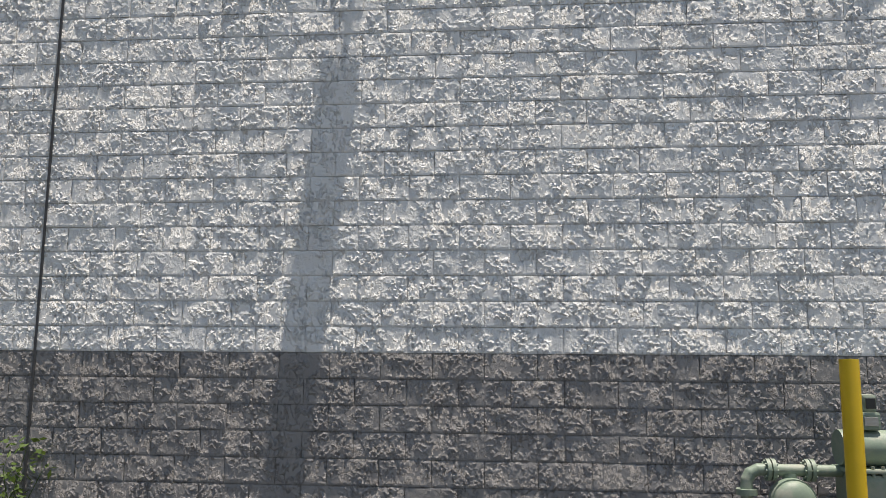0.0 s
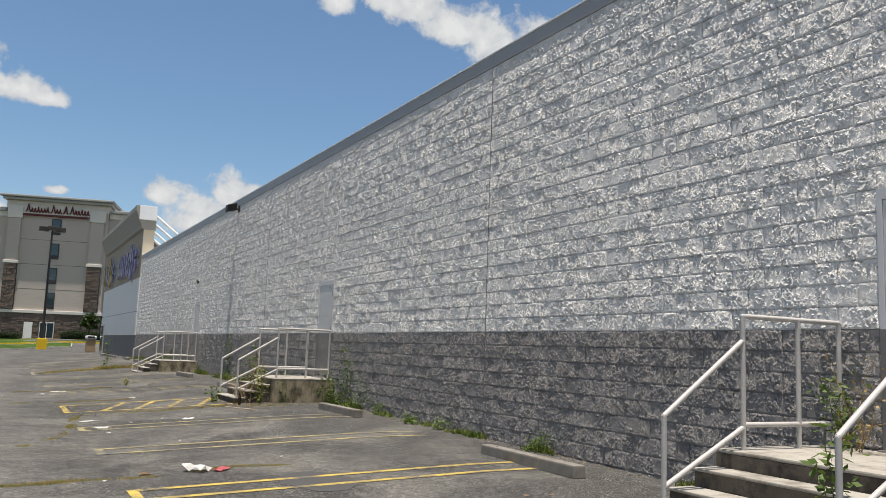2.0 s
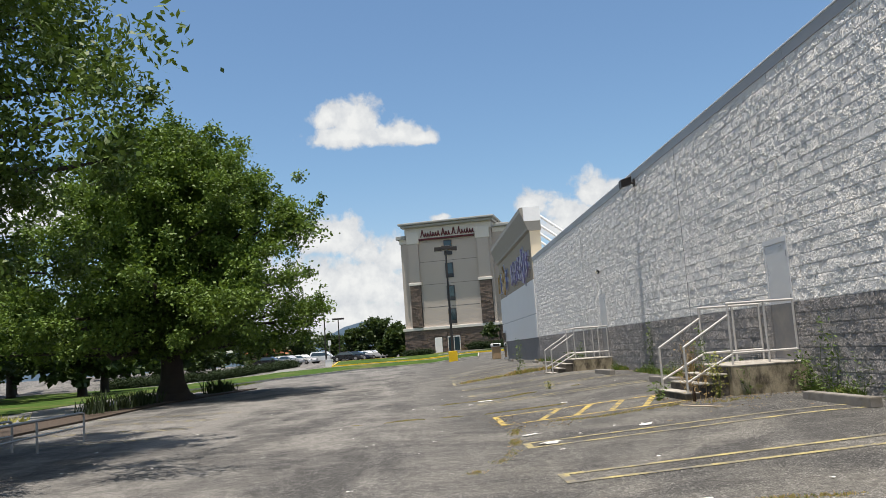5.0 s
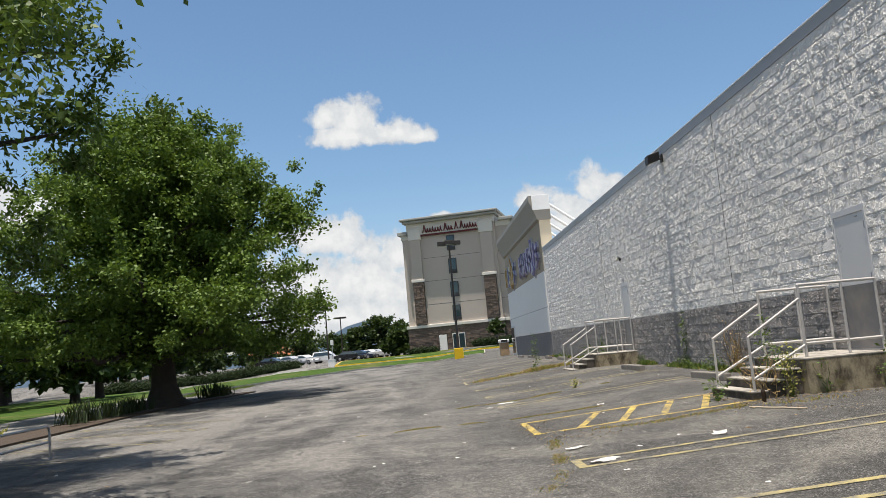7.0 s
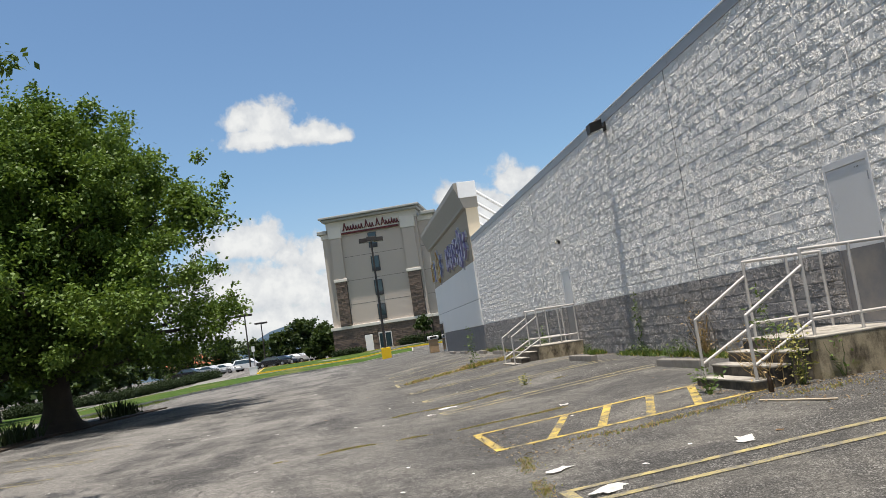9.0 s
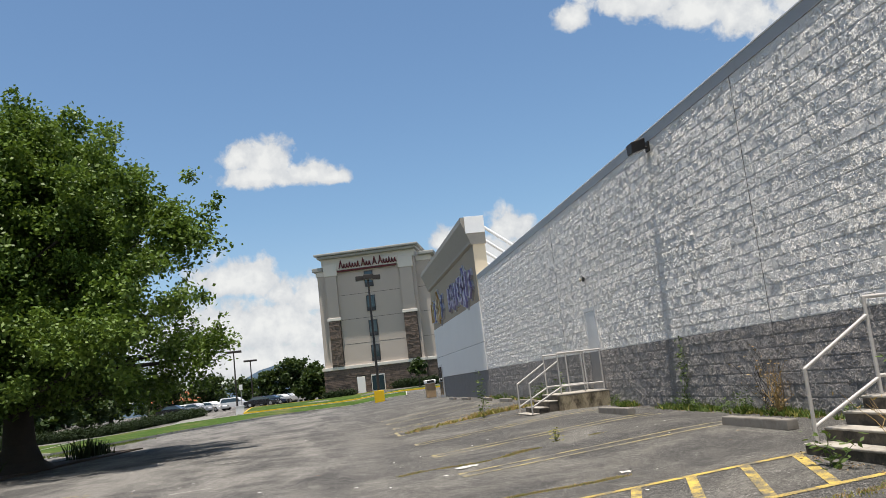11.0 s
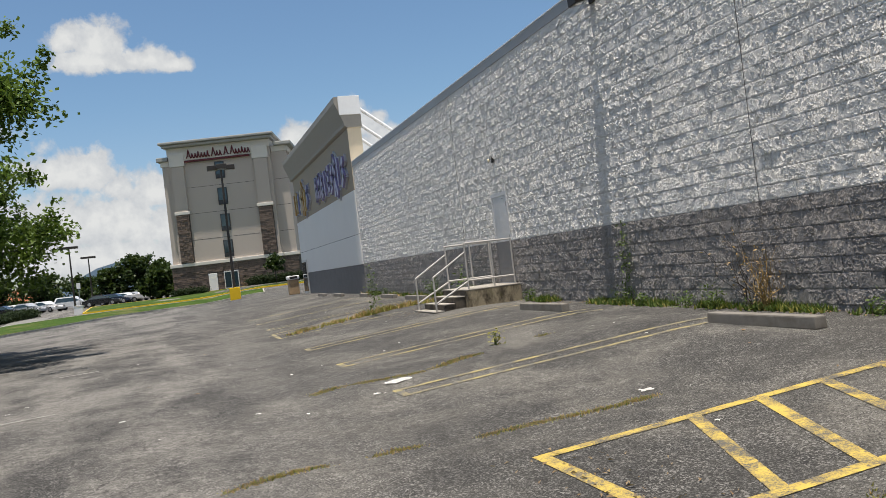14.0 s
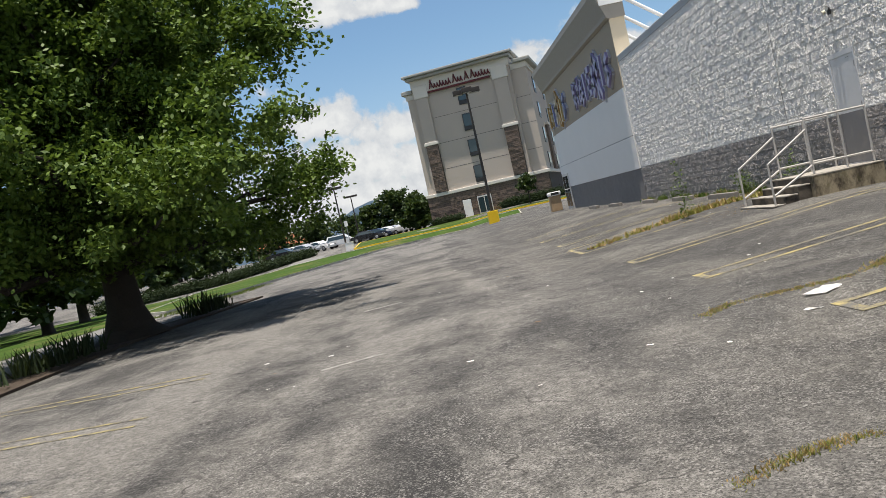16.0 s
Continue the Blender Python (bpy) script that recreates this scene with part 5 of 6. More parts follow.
def car(x, y, turn, colour, style, label):
    root = thing("pickup_truck" if style == "pickup" else "car", label, "truck" if style == "pickup" else "car", (x, y, gz(x, y) + 0.01), "parked vehicles", turn=turn)
    L, W, H = (5.6, 1.95, 1.85) if style == "pickup" else ((4.7, 1.85, 1.7) if style == "suv" else (4.6, 1.8, 1.45))
    belt = 0.98 if style != "car" else 0.88
    if style == "pickup":
        low = [(-L / 2, 0.45), (-L / 2, 1.05), (-0.3, 1.08), (1.2, 1.08), (L / 2 - 0.1, 0.98), (L / 2, 0.8), (L / 2, 0.4)]
        top = [(-0.35, 1.06), (-0.25, H), (0.75, H), (1.35, 1.06)]
    elif style == "suv":
        low = [(-L / 2, 0.4), (-L / 2, belt), (0.9, belt), (L / 2 - 0.15, 0.9), (L / 2, 0.7), (L / 2, 0.35)]
        top = [(-L / 2 + 0.05, belt), (-L / 2 + 0.35, H), (0.3, H), (1.1, belt)]
    else:
        low = [(-L / 2, 0.35), (-L / 2, 0.85), (-1.5, 0.92), (0.8, belt), (L / 2 - 0.2, 0.72), (L / 2, 0.6), (L / 2, 0.3)]
        top = [(-1.75, 0.9), (-0.95, H), (0.25, H), (1.15, 0.88)]

    def slab(outline, w, taper=1.0, zref=0.0):
        bm = bmesh.new()
        sides = []
        for s in (-1, 1):
            sides.append([bm.verts.new((a, s * w / 2 * (taper if b > zref + 0.2 else 1.0), b)) for a, b in outline])
        bm.faces.new(sides[0])
        bm.faces.new(sides[1][::-1])
        for i in range(len(outline)):
            j = (i + 1) % len(outline)
            bm.faces.new((sides[0][i], sides[1][i], sides[1][j], sides[0][j]))
        bmesh.ops.recalc_face_normals(bm, faces=bm.faces)
        bmesh.ops.bevel(bm, geom=bm.edges[:], offset=0.05, segments=2, affect="EDGES")
        return bm
    part("body", slab(low, W), PAINT[colour], root)
    cab = part("cabin", slab(top, W * 0.94, 0.84, belt), PAINT[colour], root)
    inner = [(a * 0.93 + 0.02 * (a > 0), b - 0.07 if b > belt + 0.2 else b + 0.06) for a, b in top]
    part("side_windows", slab(inner, W * 0.95, 0.848, belt), M_GLASS, cab)
    for sx in (-L * 0.31, L * 0.31):
        for sy in (-1, 1):
            bm = bmesh.new()
            tube(bm, (sx, sy * (W / 2 - 0.2), 0.34), (sx, sy * (W / 2 + 0.01), 0.34), 0.34, seg=18)
            wheel = part("wheel", bm, M_TYRE, root)
            bm = bmesh.new()
            tube(bm, (sx, sy * (W / 2 + 0.0105), 0.34), (sx, sy * (W / 2 + 0.03), 0.34), 0.2, 0.17, 12)
            part("rim", bm, M_RIM, wheel)
    for sy in (-1, 1):
        part("headlight", new_box(L / 2 - 0.08, L / 2 + 0.012, sy * W * 0.36 - 0.16, sy * W * 0.36 + 0.16, 0.62, 0.76, 0.02), M_LENS, root)


for x, y, a, c, s, l in (
    (-136, -6.0, 118, "white", "pickup", "white pickup truck parked by the far kerb"),
    (-128, -10.7, 82, "black", "car", "black sedan parked in the far lot"),
    (-134, -9.6, 76, "navy", "car", "dark blue sedan parked in the far lot"),
    (-138, -8.4, 60, "white", "car", "white sedan parked in the far lot"),
    (-142, -7.5, 62, "silver", "car", "silver sedan parked in the far lot"),
    (-130, -14.3, 80, "white", "suv", "white suv parked in the far lot"),
    (-128, -17.4, 55, "white", "car", "white sedan parked in the far lot"),
    (-126, -19.2, 60, "silver", "car", "silver sedan parked in the far lot"),
    (-131, -21.4, 60, "white", "car", "white sedan parked in the far lot"),
    (-124, -21.6, 80, "black", "car", "black sedan parked in the far lot"),
    (-74, -43.0, 60, "white", "suv", "white suv parked beyond the lawn"),
    (-86, -44.5, 60, "silver", "car", "silver sedan parked beyond the lawn"),
    (-66, -46.0, 60, "navy", "car", "dark sedan parked beyond the lawn"),
):
    car(x, y, a, c, s, l)


def far_house(x, y, w, d, h, label, roof_mat, wall_mat, rise_h=3.0):
    root = thing("restaurant_building", label, "building", (x, y, gz(x, y) - 0.2))
    part("wall", new_box(-d / 2, d / 2, -w / 2, w / 2, 0, h), wall_mat, root)
    bm = bmesh.new()
    e = 0.8
    lo_ = [bm.verts.new(p) for p in ((-d / 2 - e, -w / 2 - e, h), (d / 2 + e, -w / 2 - e, h), (d / 2 + e, w / 2 + e, h), (-d / 2 - e, w / 2 + e, h))]
    hi_ = [bm.verts.new(p) for p in ((0, -w / 2 + d / 3, h + rise_h), (0, w / 2 - d / 3, h + rise_h))]
    bm.faces.new((lo_[1], lo_[2], hi_[1], hi_[0]))
    bm.faces.new((lo_[3], lo_[0], hi_[0], hi_[1]))
    bm.faces.new((lo_[0], lo_[1], hi_[0]))
    bm.faces.new((lo_[2], lo_[3], hi_[1]))
    bm.faces.new(lo_[::-1])
    bmesh.ops.recalc_face_normals(bm, faces=bm.faces)
    part("roof", bm, roof_mat, root)
    for k in range(4):
        yy = -w / 2 + w * (k + 0.5) / 4
        win = part("window", new_box(d / 2 + 0.001, d / 2 + 0.06, yy - w * 0.08, yy + w * 0.08, 1.0, h - 0.7), M_FRAME_DK, root)
        part("pane", new_box(d / 2 + 0.061, d / 2 + 0.08, yy - w * 0.07, yy + w * 0.07, 1.1, h - 0.8), M_GLASS, win)


far_house(-185, -32.0, 10.5, 8, 2.5, "low restaurant with an orange clay tile roof", M_TILE, M_BEIGE, 2.3)
far_house(-192, -16.2, 6, 8, 2.6, "low pale building behind the far lot", M_ROOF, M_BEIGE, 1.0)

# far hills
bm = bmesh.new()
for s in range(2):
    row = []
    for i in range(61):
        y = -1500 + 50 * i
        h = 24 + 70 * math.exp(-((y + 150) / 130) ** 2) + 20 * math.exp(-((y + 420) / 160) ** 2) + 12 * noise.noise((y * 0.01, s, 0))
        row.append((bm.verts.new((-2300 + 150 * s, y, -5)), bm.verts.new((-2300 + 150 * s, y, h * (1 - 0.45 * s)))))
    for (a, b), (c, d) in zip(row, row[1:]):
        bm.faces.new((a, c, d, b))
tagged(part("backdrop", bm, M_HILL), "wooded hills on the horizon, tinted blue for haze", "hills", kind="structure")


def sign_post(x, y):
    root = thing("sign_post", "small white sign on a thin post", "sign", (x, y, gz(x, y)))
    bm = bmesh.new()
    tube(bm, (0, 0, -0.1), (0, 0, 2.9), 0.05, seg=8)
    part("post", bm, M_STEEL, root)
    part("plate", new_box(0.051, 0.08, -0.2, 0.2, 2.3, 2.95), M_WHITE, root)


sign_post(-112, -11.6)
b_ = thing("utility_box", "pale utility cabinet on the grass", "cabinet", (-99, -10.4, gz(-99, -10.4)))
part("body", new_box(-0.3, 0.3, -0.42, 0.42, -0.1, 0.78, 0.05), M_WHITE, b_)
part("lid", new_box(-0.33, 0.33, -0.46, 0.46, 0.781, 0.84, 0.02), M_WHITE, b_)
for x, y, h in ((-108, -11.7, 6.6), (-128, -11.8, 6.4)):
    lp = thing("street_lamp", "thin dark lamp post in the far lot", "street lamp", (x, y, gz(x, y)), "far lamp posts")
    bm = bmesh.new()
    tube(bm, (0, 0, -0.2), (0, 0, h), 0.11, 0.07, 8)
    part("pole", bm, M_BRONZE, lp)
    part("lamp_head", new_box(-0.3, 0.3, -0.9, 0.9, h - 0.05, h + 0.2, 0.04), M_BRONZE, lp)


def bin_(x, y):
    root = thing("litter_bin", "tan panelled litter bin with a white domed lid", "bin", (x, y, gz(x, y)))
    part("body", new_box(-0.34, 0.34, -0.34, 0.34, 0, 0.98, 0.04), M_BIN, root)
    bm = bmesh.new()
    box(bm, -0.4, 0.4, -0.4, 0.4, 0.981, 1.24, 0.08)
    part("lid", bm, M_WHITE, root)
    part("opening", new_box(0.3985, 0.403, -0.25, 0.25, 1.04, 1.2), M_BLACK, root)


bin_(-67.6, 6.3)


def cart_rail(x0, x1, y, top=0.36):
    root = thing("cart_corral_rail", "low bent galvanised rail of a cart corral", "rail", (0, 0, 0))
    g = gz(x0, y)
    bm = bmesh.new()
    pts = [(x1, y - 0.0, g - 0.02), (x1, y, top - 0.1), (x1 + 0.03, y, top - 0.03), (x1 + 0.12, y, top), (x0, y, top)]
    pipe(bm, pts, 0.024)
    part("hoop", bm, M_STEEL, root)
    bm = bmesh.new()
    pipe(bm, [(x1, y, g + 0.32), (x0, y, g + 0.32)], 0.02)
    part("lower_rail", bm, M_STEEL, root)
    for k in range(1, 3):
        bm = bmesh.new()
        tube(bm, (x1 + k * 2.2, y, g - 0.02), (x1 + k * 2.2, y, top), 0.024)
        part("post", bm, M_STEEL, root)


cart_rail(-13.5, -19.6, -7.15)
cart_rail(-11.9, -18.0, -7.9)


# ---- weeds, cracks, litter ----
def weed(name, at, h, n_stems, n_leaves, leaf, mat, label, seed, lean=(0, 0), spread=0.12, stem_mat=None):
    rng = random.Random(seed)
    root = thing(name, label, "weed", at, "weeds")
    pts = []
    for _ in range(n_stems):
        bm = bmesh.new()
        tip = Vector((rng.gauss(0, spread) + lean[0], rng.gauss(0, spread * 0.6) + lean[1], h * rng.uniform(0.55, 1.0)))
        foot = Vector((rng.gauss(0, spread * 0.35), rng.gauss(0, spread * 0.2), -0.03))
        for q in limb(bm, foot, tip, 0.006, 0.002, rng, 0.06, 5, 5)[1:]:
            pts.append((q, 0.10, max(1, n_leaves // (n_stems * 5))))
        part("stem", bm, stem_mat or M_WEED, root)
    if n_leaves:
        vs, fs = leaf_cloud(pts, leaf, rng, 0.23, 0.1, 0.5)
        me = bpy.data.meshes.new("leaves")
        me.from_pydata(vs, [], fs)
        me.materials.append(mat)
        new("leaves", me).parent = root


def at_wall(x, off=0.12):
    return (x, WALL_Y - off, gz(x, WALL_Y - off))


weed("tall_weed", at_wall(0.02), 1.0, 5, 230, 0.075, M_WEED, "tall green weed growing at the wall joint", 1)
weed("tall_weed", at_wall(-1.05, 0.3), 1.75, 8, 420, 0.07, M_WEED, "tall sparse weed climbing beside the landing", 2, spread=0.2)
weed("tall_weed", (-1.62, 5.02, 0.0), 1.0, 4, 130, 0.09, M_WEED, "leafy weed growing beside the stairs", 3, (-0.05, -0.05))
weed("tall_weed", (-2.85, 6.68, DECK), 0.8, 6, 170, 0.07, M_WEED, "tall weed behind the handrail", 4)
weed("dry_weed", (-2.78, 6.62, DECK), 0.85, 7, 90, 0.05, M_STRAW, "dry yellow weed behind the handrail", 5, (0.25, -0.1), 0.2, M_STRAW)
weed("tall_weed", (-16.25, 5.3, 0.1), 1.05, 5, 190, 0.075, M_WEED, "tall leafy weed growing through the stairs", 6, (-0.1, -0.05), 0.14)
weed("tall_weed", (-15.6, 5.2, -0.06), 0.85, 6, 260, 0.06, M_WEED_YEL, "bright yellow-green weed beside the landing", 7, spread=0.06)
weed("dry_weed", (-15.9, 5.0, -0.05), 0.75, 22, 110, 0.06, M_STRAW, "dry sprawling weed on the steps", 8, (-0.15, -0.1), 0.3, M_STRAW)
weed("tall_weed", (-16.6, 4.45, -0.08), 0.48, 4, 90, 0.1, M_WEED, "small weed on the bottom step", 9)
weed("tall_weed", at_wall(-15.25, 0.2), 0.7, 5, 150, 0.075, M_WEED, "leafy weed in the corner by the landing", 10, spread=0.12)
weed("tall_weed", at_wall(-14.75), 1.25, 4, 150, 0.08, M_WEED, "tall leafy weed with reddish stems at the wall foot", 11, spread=0.15)
weed("small_weed", (-15.6, 5.75, 0.02), 0.42, 3, 45, 0.08, M_WEED, "small weed against the concrete side", 12)
weed("dry_weed", at_wall(-21.6, 0.15), 0.9, 26, 120, 0.05, M_STRAW, "dry straw-coloured weed at the wall foot", 13, (0, 0), 0.14, M_STRAW)
weed("dry_weed", at_wall(-21.9, 0.12), 1.2, 12, 70, 0.06, M_STRAW, "dry twiggy bush against the wall", 14, (-0.3, 0), 0.3, M_BARK)
weed("vine", at_wall(-25.3, 0.06), 1.5, 4, 220, 0.07, M_WEED, "green vine climbing the block wall", 15, (0.0, 0.03), 0.07)
weed("tall_weed", at_wall(-17.8, 0.5), 0.75, 7, 200, 0.075, M_WEED, "leafy weed beside the steps", 16, spread=0.2)
weed("tall_weed", (-33.5, 4.0, gz(-33.5, 4.0)), 1.35, 4, 120, 0.09, M_WEED, "tall weed standing in the faded zone", 17)
weed("tall_weed", at_wall(-33.2, 0.5), 0.9, 6, 140, 0.1, M_WEED, "leafy weed beside the far stairs", 18, spread=0.25)
weed("tall_weed", at_wall(-36.5, 0.3), 0.7, 6, 140, 0.1, M_WEED, "leafy weed at the wall foot", 19, spread=0.25)
weed("dry_weed", (-23.6, 3.5, gz(-23.6, 3.5)), 0.24, 8, 40, 0.07, M_WEED_YEL, "pale weed tuft in the asphalt", 20, spread=0.1)
weed("tall_weed", (-13.75, 6.7, -0.02), 0.7, 4, 60, 0.07, M_WEED, "leafy weed at the wall foot", 22, spread=0.2)


def weed_strip(name, path, width, density, height, mats, label, seed, cut=-0.12):
    """Low scattered grass tufts along a line, one soft mat."""
    rng = random.Random(seed)
    for mi, (mat, share) in enumerate(mats):
        vs, fs = [], []
        for (xa, ya), (xb, yb) in zip(path, path[1:]):
            n = int(math.hypot(xb - xa, yb - ya) * density * share)
            for _ in range(n):
                u = rng.random()
                x, y = xa + (xb - xa) * u, ya + (yb - ya) * u
                thick = noise.noise((x * 1.7, y * 1.7, seed))
                if thick < cut:
                    continue
                drift = 0.0 if height > 0.05 else 0.22 * noise.noise((x * 1.1, y * 1.1, seed + 40))
                x, y = x + rng.gauss(0, width) + drift, y + rng.gauss(0, width)
                y = min(y, WALL_Y - 0.03)
                p = Vector((x, y, gz(x, y)))
                for _ in range(3):
                    d = Vector((rng.gauss(0, 0.6), rng.gauss(0, 0.6), 1)).normalized() * height * rng.uniform(0.4, 1.2) * (0.8 + 1.4 * max(0, thick))
                    s = Vector((rng.gauss(0, 1), rng.gauss(0, 1), 0)).normalized() * height * 0.16
                    o = len(vs)
                    vs += [tuple(p + s), tuple(p - s), tuple(p + d)]
                    fs.append((o, o + 1, o + 2))
        me = bpy.data.meshes.new(name)
        me.from_pydata(vs, [], fs)
        me.materials.append(mat)
        ob = tagged(new(name, me), label, "weeds", kind="stuff")


GREEN_DRY = ((M_WEED, 0.1), (M_STRAW, 0.5), (M_WEED_YEL, 0.4))
weed_strip("weed_fringe", [(-3.3, 6.8), (-16.9, 6.8)], 0.07, 190, 0.09, ((M_WEED, 0.8), (M_WEED_YEL, 0.2)), "low green weeds along the foot of the wall", 1, 0.03)
weed_strip("weed_fringe", [(-17.8, 6.8), (-31.4, 6.78)], 0.09, 200, 0.12, ((M_WEED, 0.8), (M_WEED_YEL, 0.2)), "low green weeds along the foot of the wall", 2, 0.03)
weed_strip("weed_fringe", [(-32.4, 6.75), (-47, 6.75)], 0.1, 110, 0.14, ((M_WEED, 0.8), (M_STRAW, 0.2)), "low green weeds along the foot of the wall", 3, 0.03)
weed_strip("crack_weeds", [(-7.3, 0.2), (-7.55, 1.2), (-7.7, 2.3), (-7.75, 3.4)], 0.04, 480, 0.024, GREEN_DRY, "dry weeds growing in an asphalt crack", 4)
weed_strip("crack_weeds", [(-10.6, 0.6), (-12.0, 1.2), (-14.9, 1.6)], 0.05, 300, 0.026, GREEN_DRY, "dry weeds growing in an asphalt crack", 5)
weed_strip("crack_weeds", [(-22.5, 0.2), (-22.95, 1.05), (-22.75, 1.95), (-23.15, 2.9), (-23.4, 4.3)], 0.05, 420, 0.028, GREEN_DRY, "dry weeds growing in an asphalt crack", 6)
weed_strip("crack_weeds", [(-18.3, -1.3), (-18.6, -0.3), (-18.75, 0.4), (-18.6, 1.2), (-18.4, 3.0)], 0.035, 520, 0.022, GREEN_DRY, "dry weeds growing in an asphalt crack", 7, -0.15)
weed_strip("crack_weeds", [(-33.5, 1.8), (-34.2, 3.3), (-34.6, 4.8), (-34.3, 6.0)], 0.14, 190, 0.13, ((M_WEED_YEL, 0.5), (M_STRAW, 0.5)), "yellow weeds overgrowing the faded zone", 8)
weed_strip("crack_weeds", [(-15.4, 1.6), (-15.3, 3.0), (-15.45, 4.4)], 0.07, 240, 0.035, GREEN_DRY, "dry weeds along the hatched zone", 9)
weed_strip("crack_weeds", [(-15.4, 4.2), (-14.9, 5.6)], 0.12, 150, 0.04, GREEN_DRY, "weeds round the foot of the stairs", 10)
weed_strip("bed_grass", [(-26, -14), (-30, -14.0)], 0.4, 60, 0.3, ((M_WEED_YEL, 1.0),), "yellow-green grass beyond the side road", 12)
weed_strip("lawn_blades", run([(-60, -12), (-48, -13.2)], 4), 0.5, 160, 0.13, ((M_BLADE, 1.0),), "grass blades on the verge", 13)


rng = random.Random(55)
for i in range(34):
    x = rng.uniform(-46, -3.4)
    if any(d - 0.7 < x < d + 1.5 for d in DOOR_L):
        continue
    weed("small_weed", at_wall(x, rng.uniform(0.08, 0.22)), rng.uniform(0.15, 0.42), rng.randint(3, 6), rng.randint(110, 200), 0.06, M_WEED, "low leafy weed at the foot of the block wall", 600 + i, spread=0.14)


def litter(x, y, w, d, mat, label, seed, crumple=0.015):
    rng = random.Random(seed)
    bm = bmesh.new()
    grid = [[bm.verts.new((w * (i / 4 - 0.5) + rng.uniform(-0.1, 0.1) * w, d * (j / 3 - 0.5) + rng.uniform(-0.1, 0.1) * d, 0.003 + rng.random() * crumple)) for j in range(4)] for i in range(5)]
    for i in range(4):
        for j in range(3):
            bm.faces.new((grid[i][j], grid[i + 1][j], grid[i + 1][j + 1], grid[i][j + 1]))
    bmesh.ops.solidify(bm, geom=bm.faces[:], thickness=0.003)
    ob = part("litter", bm, mat)
    ob.matrix_world = pose(x, y, gz(x, y) + 0.002, 0, 0, rng.uniform(0, 180))
    tagged(ob, label, "litter", "scattered litter")


litter(-7.68, 2.3, 0.28, 0.2, M_PAPER, "crumpled white rag on the asphalt", 1, 0.09)
litter(-7.6, 2.55, 0.2, 0.14, M_PINK, "crumpled pink wrapper on the asphalt", 2, 0.03)
litter(-22.4, 1.7, 0.34, 0.2, M_PAPER, "sheet of white paper on the asphalt", 3, 0.018)
litter(-21.8, 1.3, 0.14, 0.06, M_PAPER, "torn white paper scrap", 4)
litter(-12.7, 1.8, 0.4, 0.18, M_PAPER, "flattened white packaging on the asphalt", 5)
litter(-13.9, 1.7, 0.3, 0.14, M_PAPER, "flattened white packaging on the asphalt", 6)
litter(-13.4, 3.3, 0.3, 0.15, M_PAPER, "white paper scrap on the asphalt", 7)
litter(-18.7, 3.05, 0.14, 0.08, M_PAPER, "white paper scrap near the hatched zone", 8)
litter(-7.7, 1.75, 0.14, 0.1, M_BROWN, "brown scrap caught in a crack", 9)
rng = random.Random(99)
for i in range(120):
    x, y = rng.uniform(-40, 0), rng.uniform(-6, 6)
    s = rng.uniform(0.02, 0.07)
    litter(x, y, s, s * 0.7, rng.choice([M_PAPER, M_PAPER, M_PAPER, M_BROWN]), "small scrap of litter on the asphalt", 400 + i, 0.006)


def leaf_scatter(path, width, count, label, seed):
    """Fallen dry leaves and husks drifted along a line on the ground."""
    rng = random.Random(seed)
    vs, fs = [], []
    for _ in range(count):
        k = rng.randrange(len(path) - 1)
        (xa, ya), (xb, yb) = path[k], path[k + 1]
        u = rng.random()
        x, y = xa + (xb - xa) * u + rng.gauss(0, width), min(WALL_Y - 0.05, ya + (yb - ya) * u + rng.gauss(0, width))
        a, l = rng.uniform(0, 6.28), rng.uniform(0.008, 0.028)
        d, n = Vector((math.cos(a), math.sin(a), 0)) * l, Vector((-math.sin(a), math.cos(a), 0)) * l * 0.4
        p = Vector((x, y, gz(x, y) + 0.009))
        o = len(vs)
        vs += [tuple(p - d), tuple(p + n + Vector((0, 0, rng.uniform(0, 0.02)))), tuple(p + d + Vector((0, 0, rng.uniform(0, 0.012)))), tuple(p - n + Vector((0, 0, rng.uniform(0, 0.02))))]
        fs.append((o, o + 1, o + 2, o + 3))
    me = bpy.data.meshes.new("fallen_leaves")
    me.from_pydata(vs, [], fs)
    me.materials.append(M_HUSK)
    tagged(new("fallen_leaves", me), label, "leaves", kind="stuff")


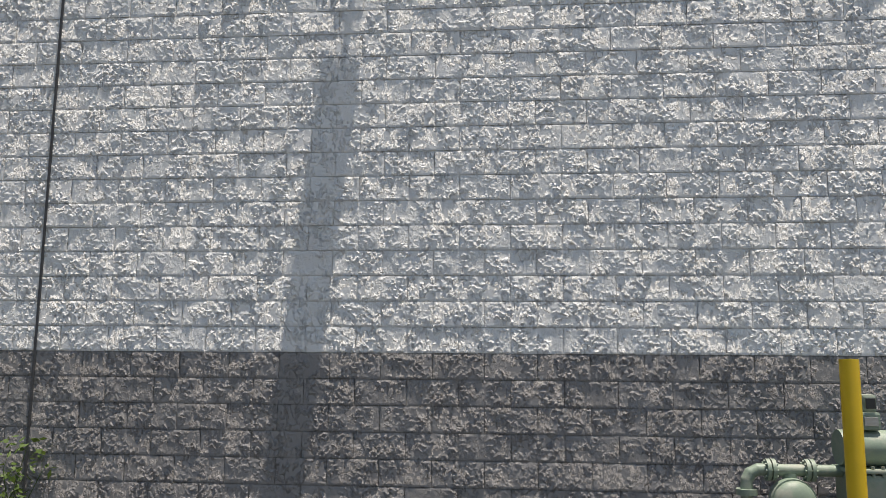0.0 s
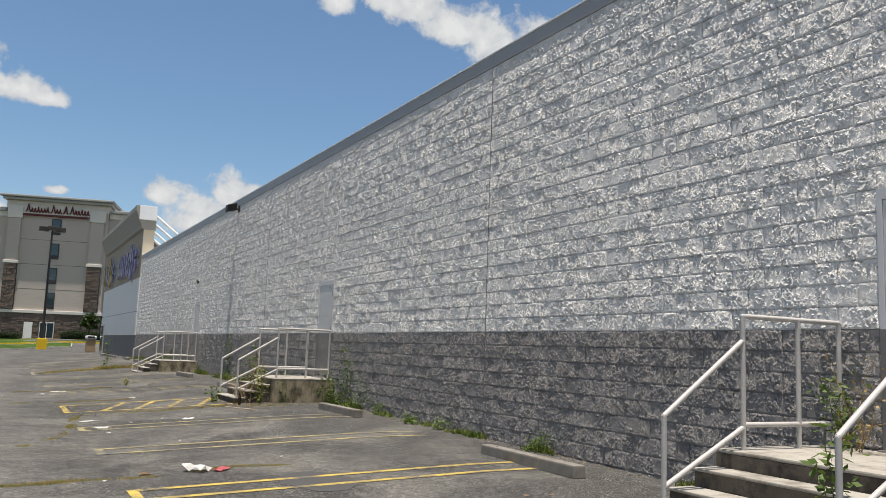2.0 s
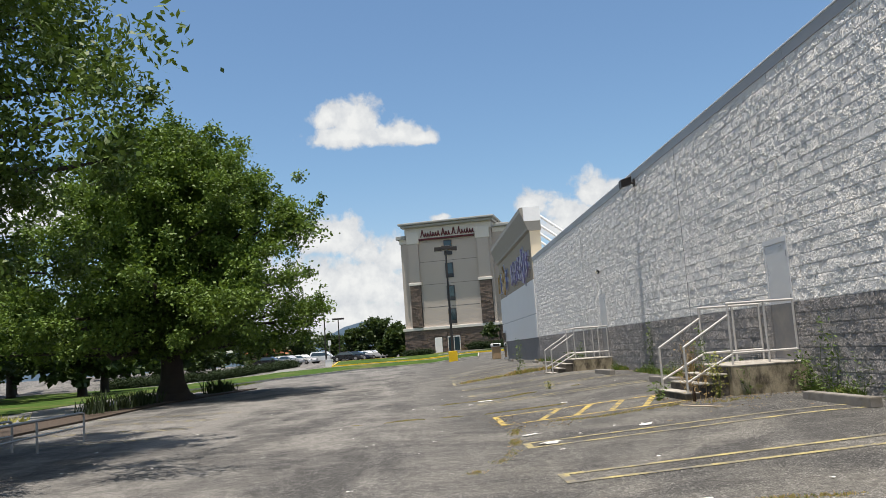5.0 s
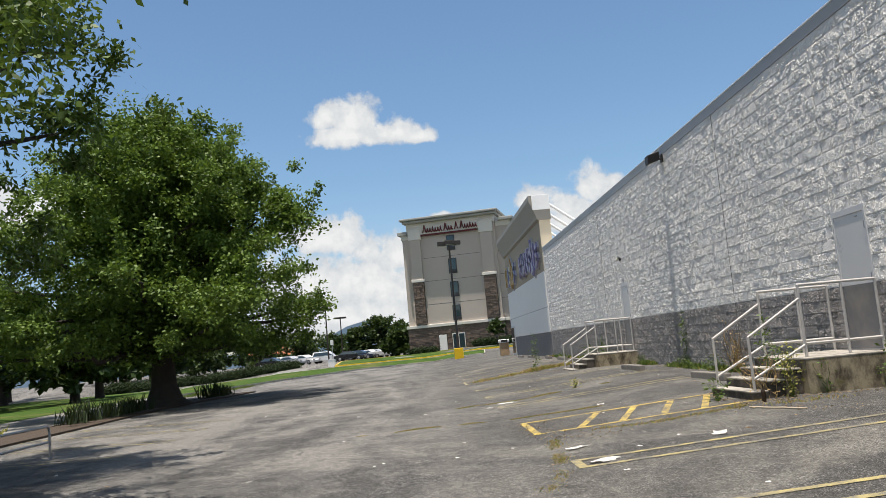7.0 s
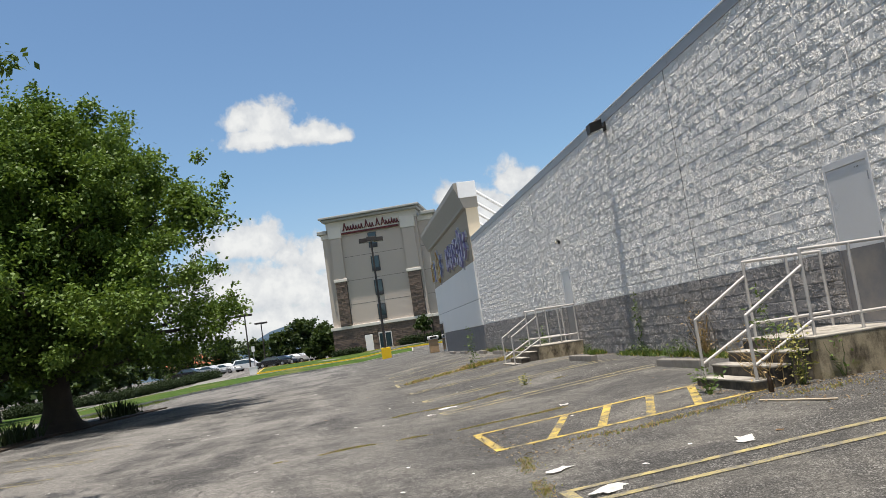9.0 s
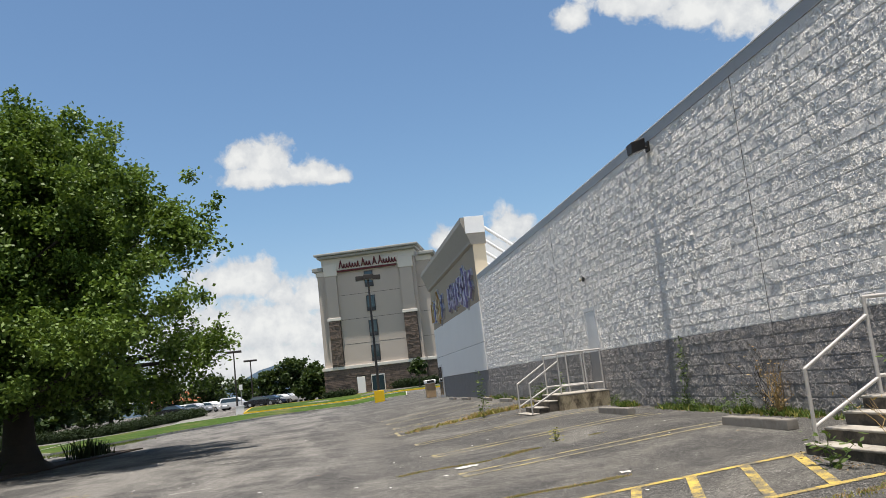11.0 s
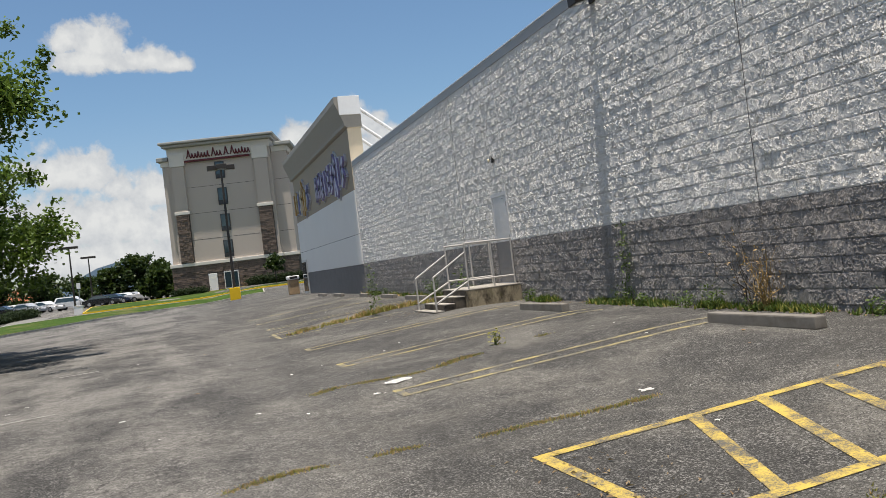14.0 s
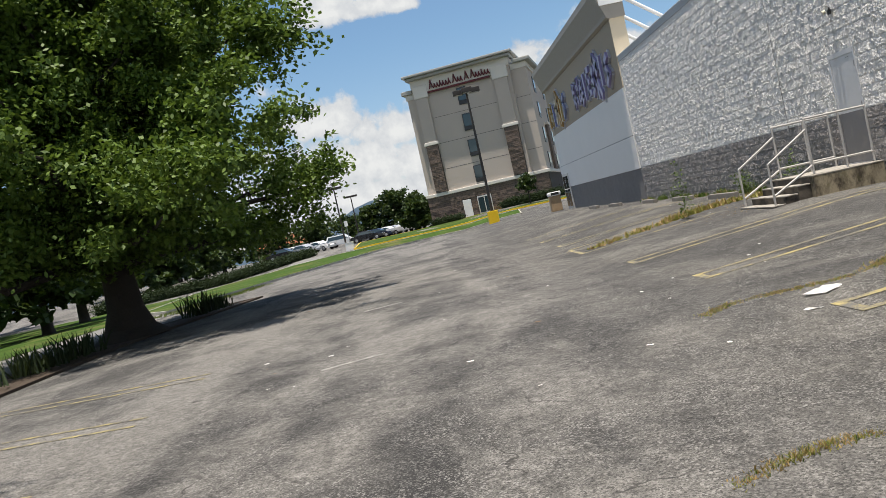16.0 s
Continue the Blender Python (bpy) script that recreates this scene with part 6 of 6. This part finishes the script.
leaf_scatter([(-17.7, 4.6), (-15.5, 4.45), (-15.4, 5.5), (-15.3, 6.7)], 0.10, 330, "dry fallen leaves drifted round the stairs", 1)
leaf_scatter([(-17.7, 1.5), (-15.4, 1.6), (-14.6, 2.6)], 0.22, 160, "dry fallen leaves over the hatched zone", 2)
leaf_scatter([(-15.2, 4.4), (-13.6, 5.2)], 0.25, 60, "dry fallen leaves on the asphalt by the landing", 3)
leaf_scatter([(-18.2, 6.75), (-31, 6.75)], 0.10, 420, "dry leaves along the foot of the wall", 4)
leaf_scatter([(-3.4, 6.75), (-15, 6.75)], 0.08, 260, "dry leaves along the foot of the wall", 5)
leaf_scatter([(-3.3, 4.5), (-1.2, 4.6), (-1.1, 6.6)], 0.12, 160, "dry fallen leaves drifted round the stairs", 6)
leaf_scatter([(-34.9, 1.5), (-33.2, 4.0), (-31.0, 5.0)], 0.4, 260, "dry fallen leaves among the weeds", 7)


def stick(x0, y0, x1, y1, seed):
    rng = random.Random(seed)
    bm = bmesh.new()
    a, b = Vector((x0, y0, gz(x0, y0) + 0.014)), Vector((x1, y1, gz(x1, y1) + 0.014))
    pts = [a.lerp(b, i / 7) + Vector((rng.gauss(0, 0.02), rng.gauss(0, 0.02), 0)) for i in range(8)]
    pipe(bm, pts, 0.011, 7)
    tagged(part("fallen_branch", bm, M_TWIG), "thin bleached branch lying on the asphalt", "branch")


stick(-15.15, 4.35, -14.2, 4.75, 3)


def bottle(x, y, z):
    root = thing("bottle", "empty brown glass bottle standing by the steps", "bottle", (x, y, z))
    bm = bmesh.new()
    tube(bm, (0, 0, 0), (0, 0, 0.14), 0.034, 0.034, 16)
    tube(bm, (0, 0, 0.14), (0, 0, 0.19), 0.034, 0.013, 16)
    tube(bm, (0, 0, 0.19), (0, 0, 0.245), 0.013, 0.013, 12)
    part("body", bm, M_BOTTLE, root)


bottle(-15.55, 4.75, gz(-15.55, 4.75))

# ---- single blocks of the wall, last ----
jut_rng = random.Random(31)
for me, a, z in build_blocks():
    ob = new("block", me)
    ob.location = (a, WALL_Y - jut_rng.uniform(-0.002, 0.003), z)
    ob.parent = wall_store
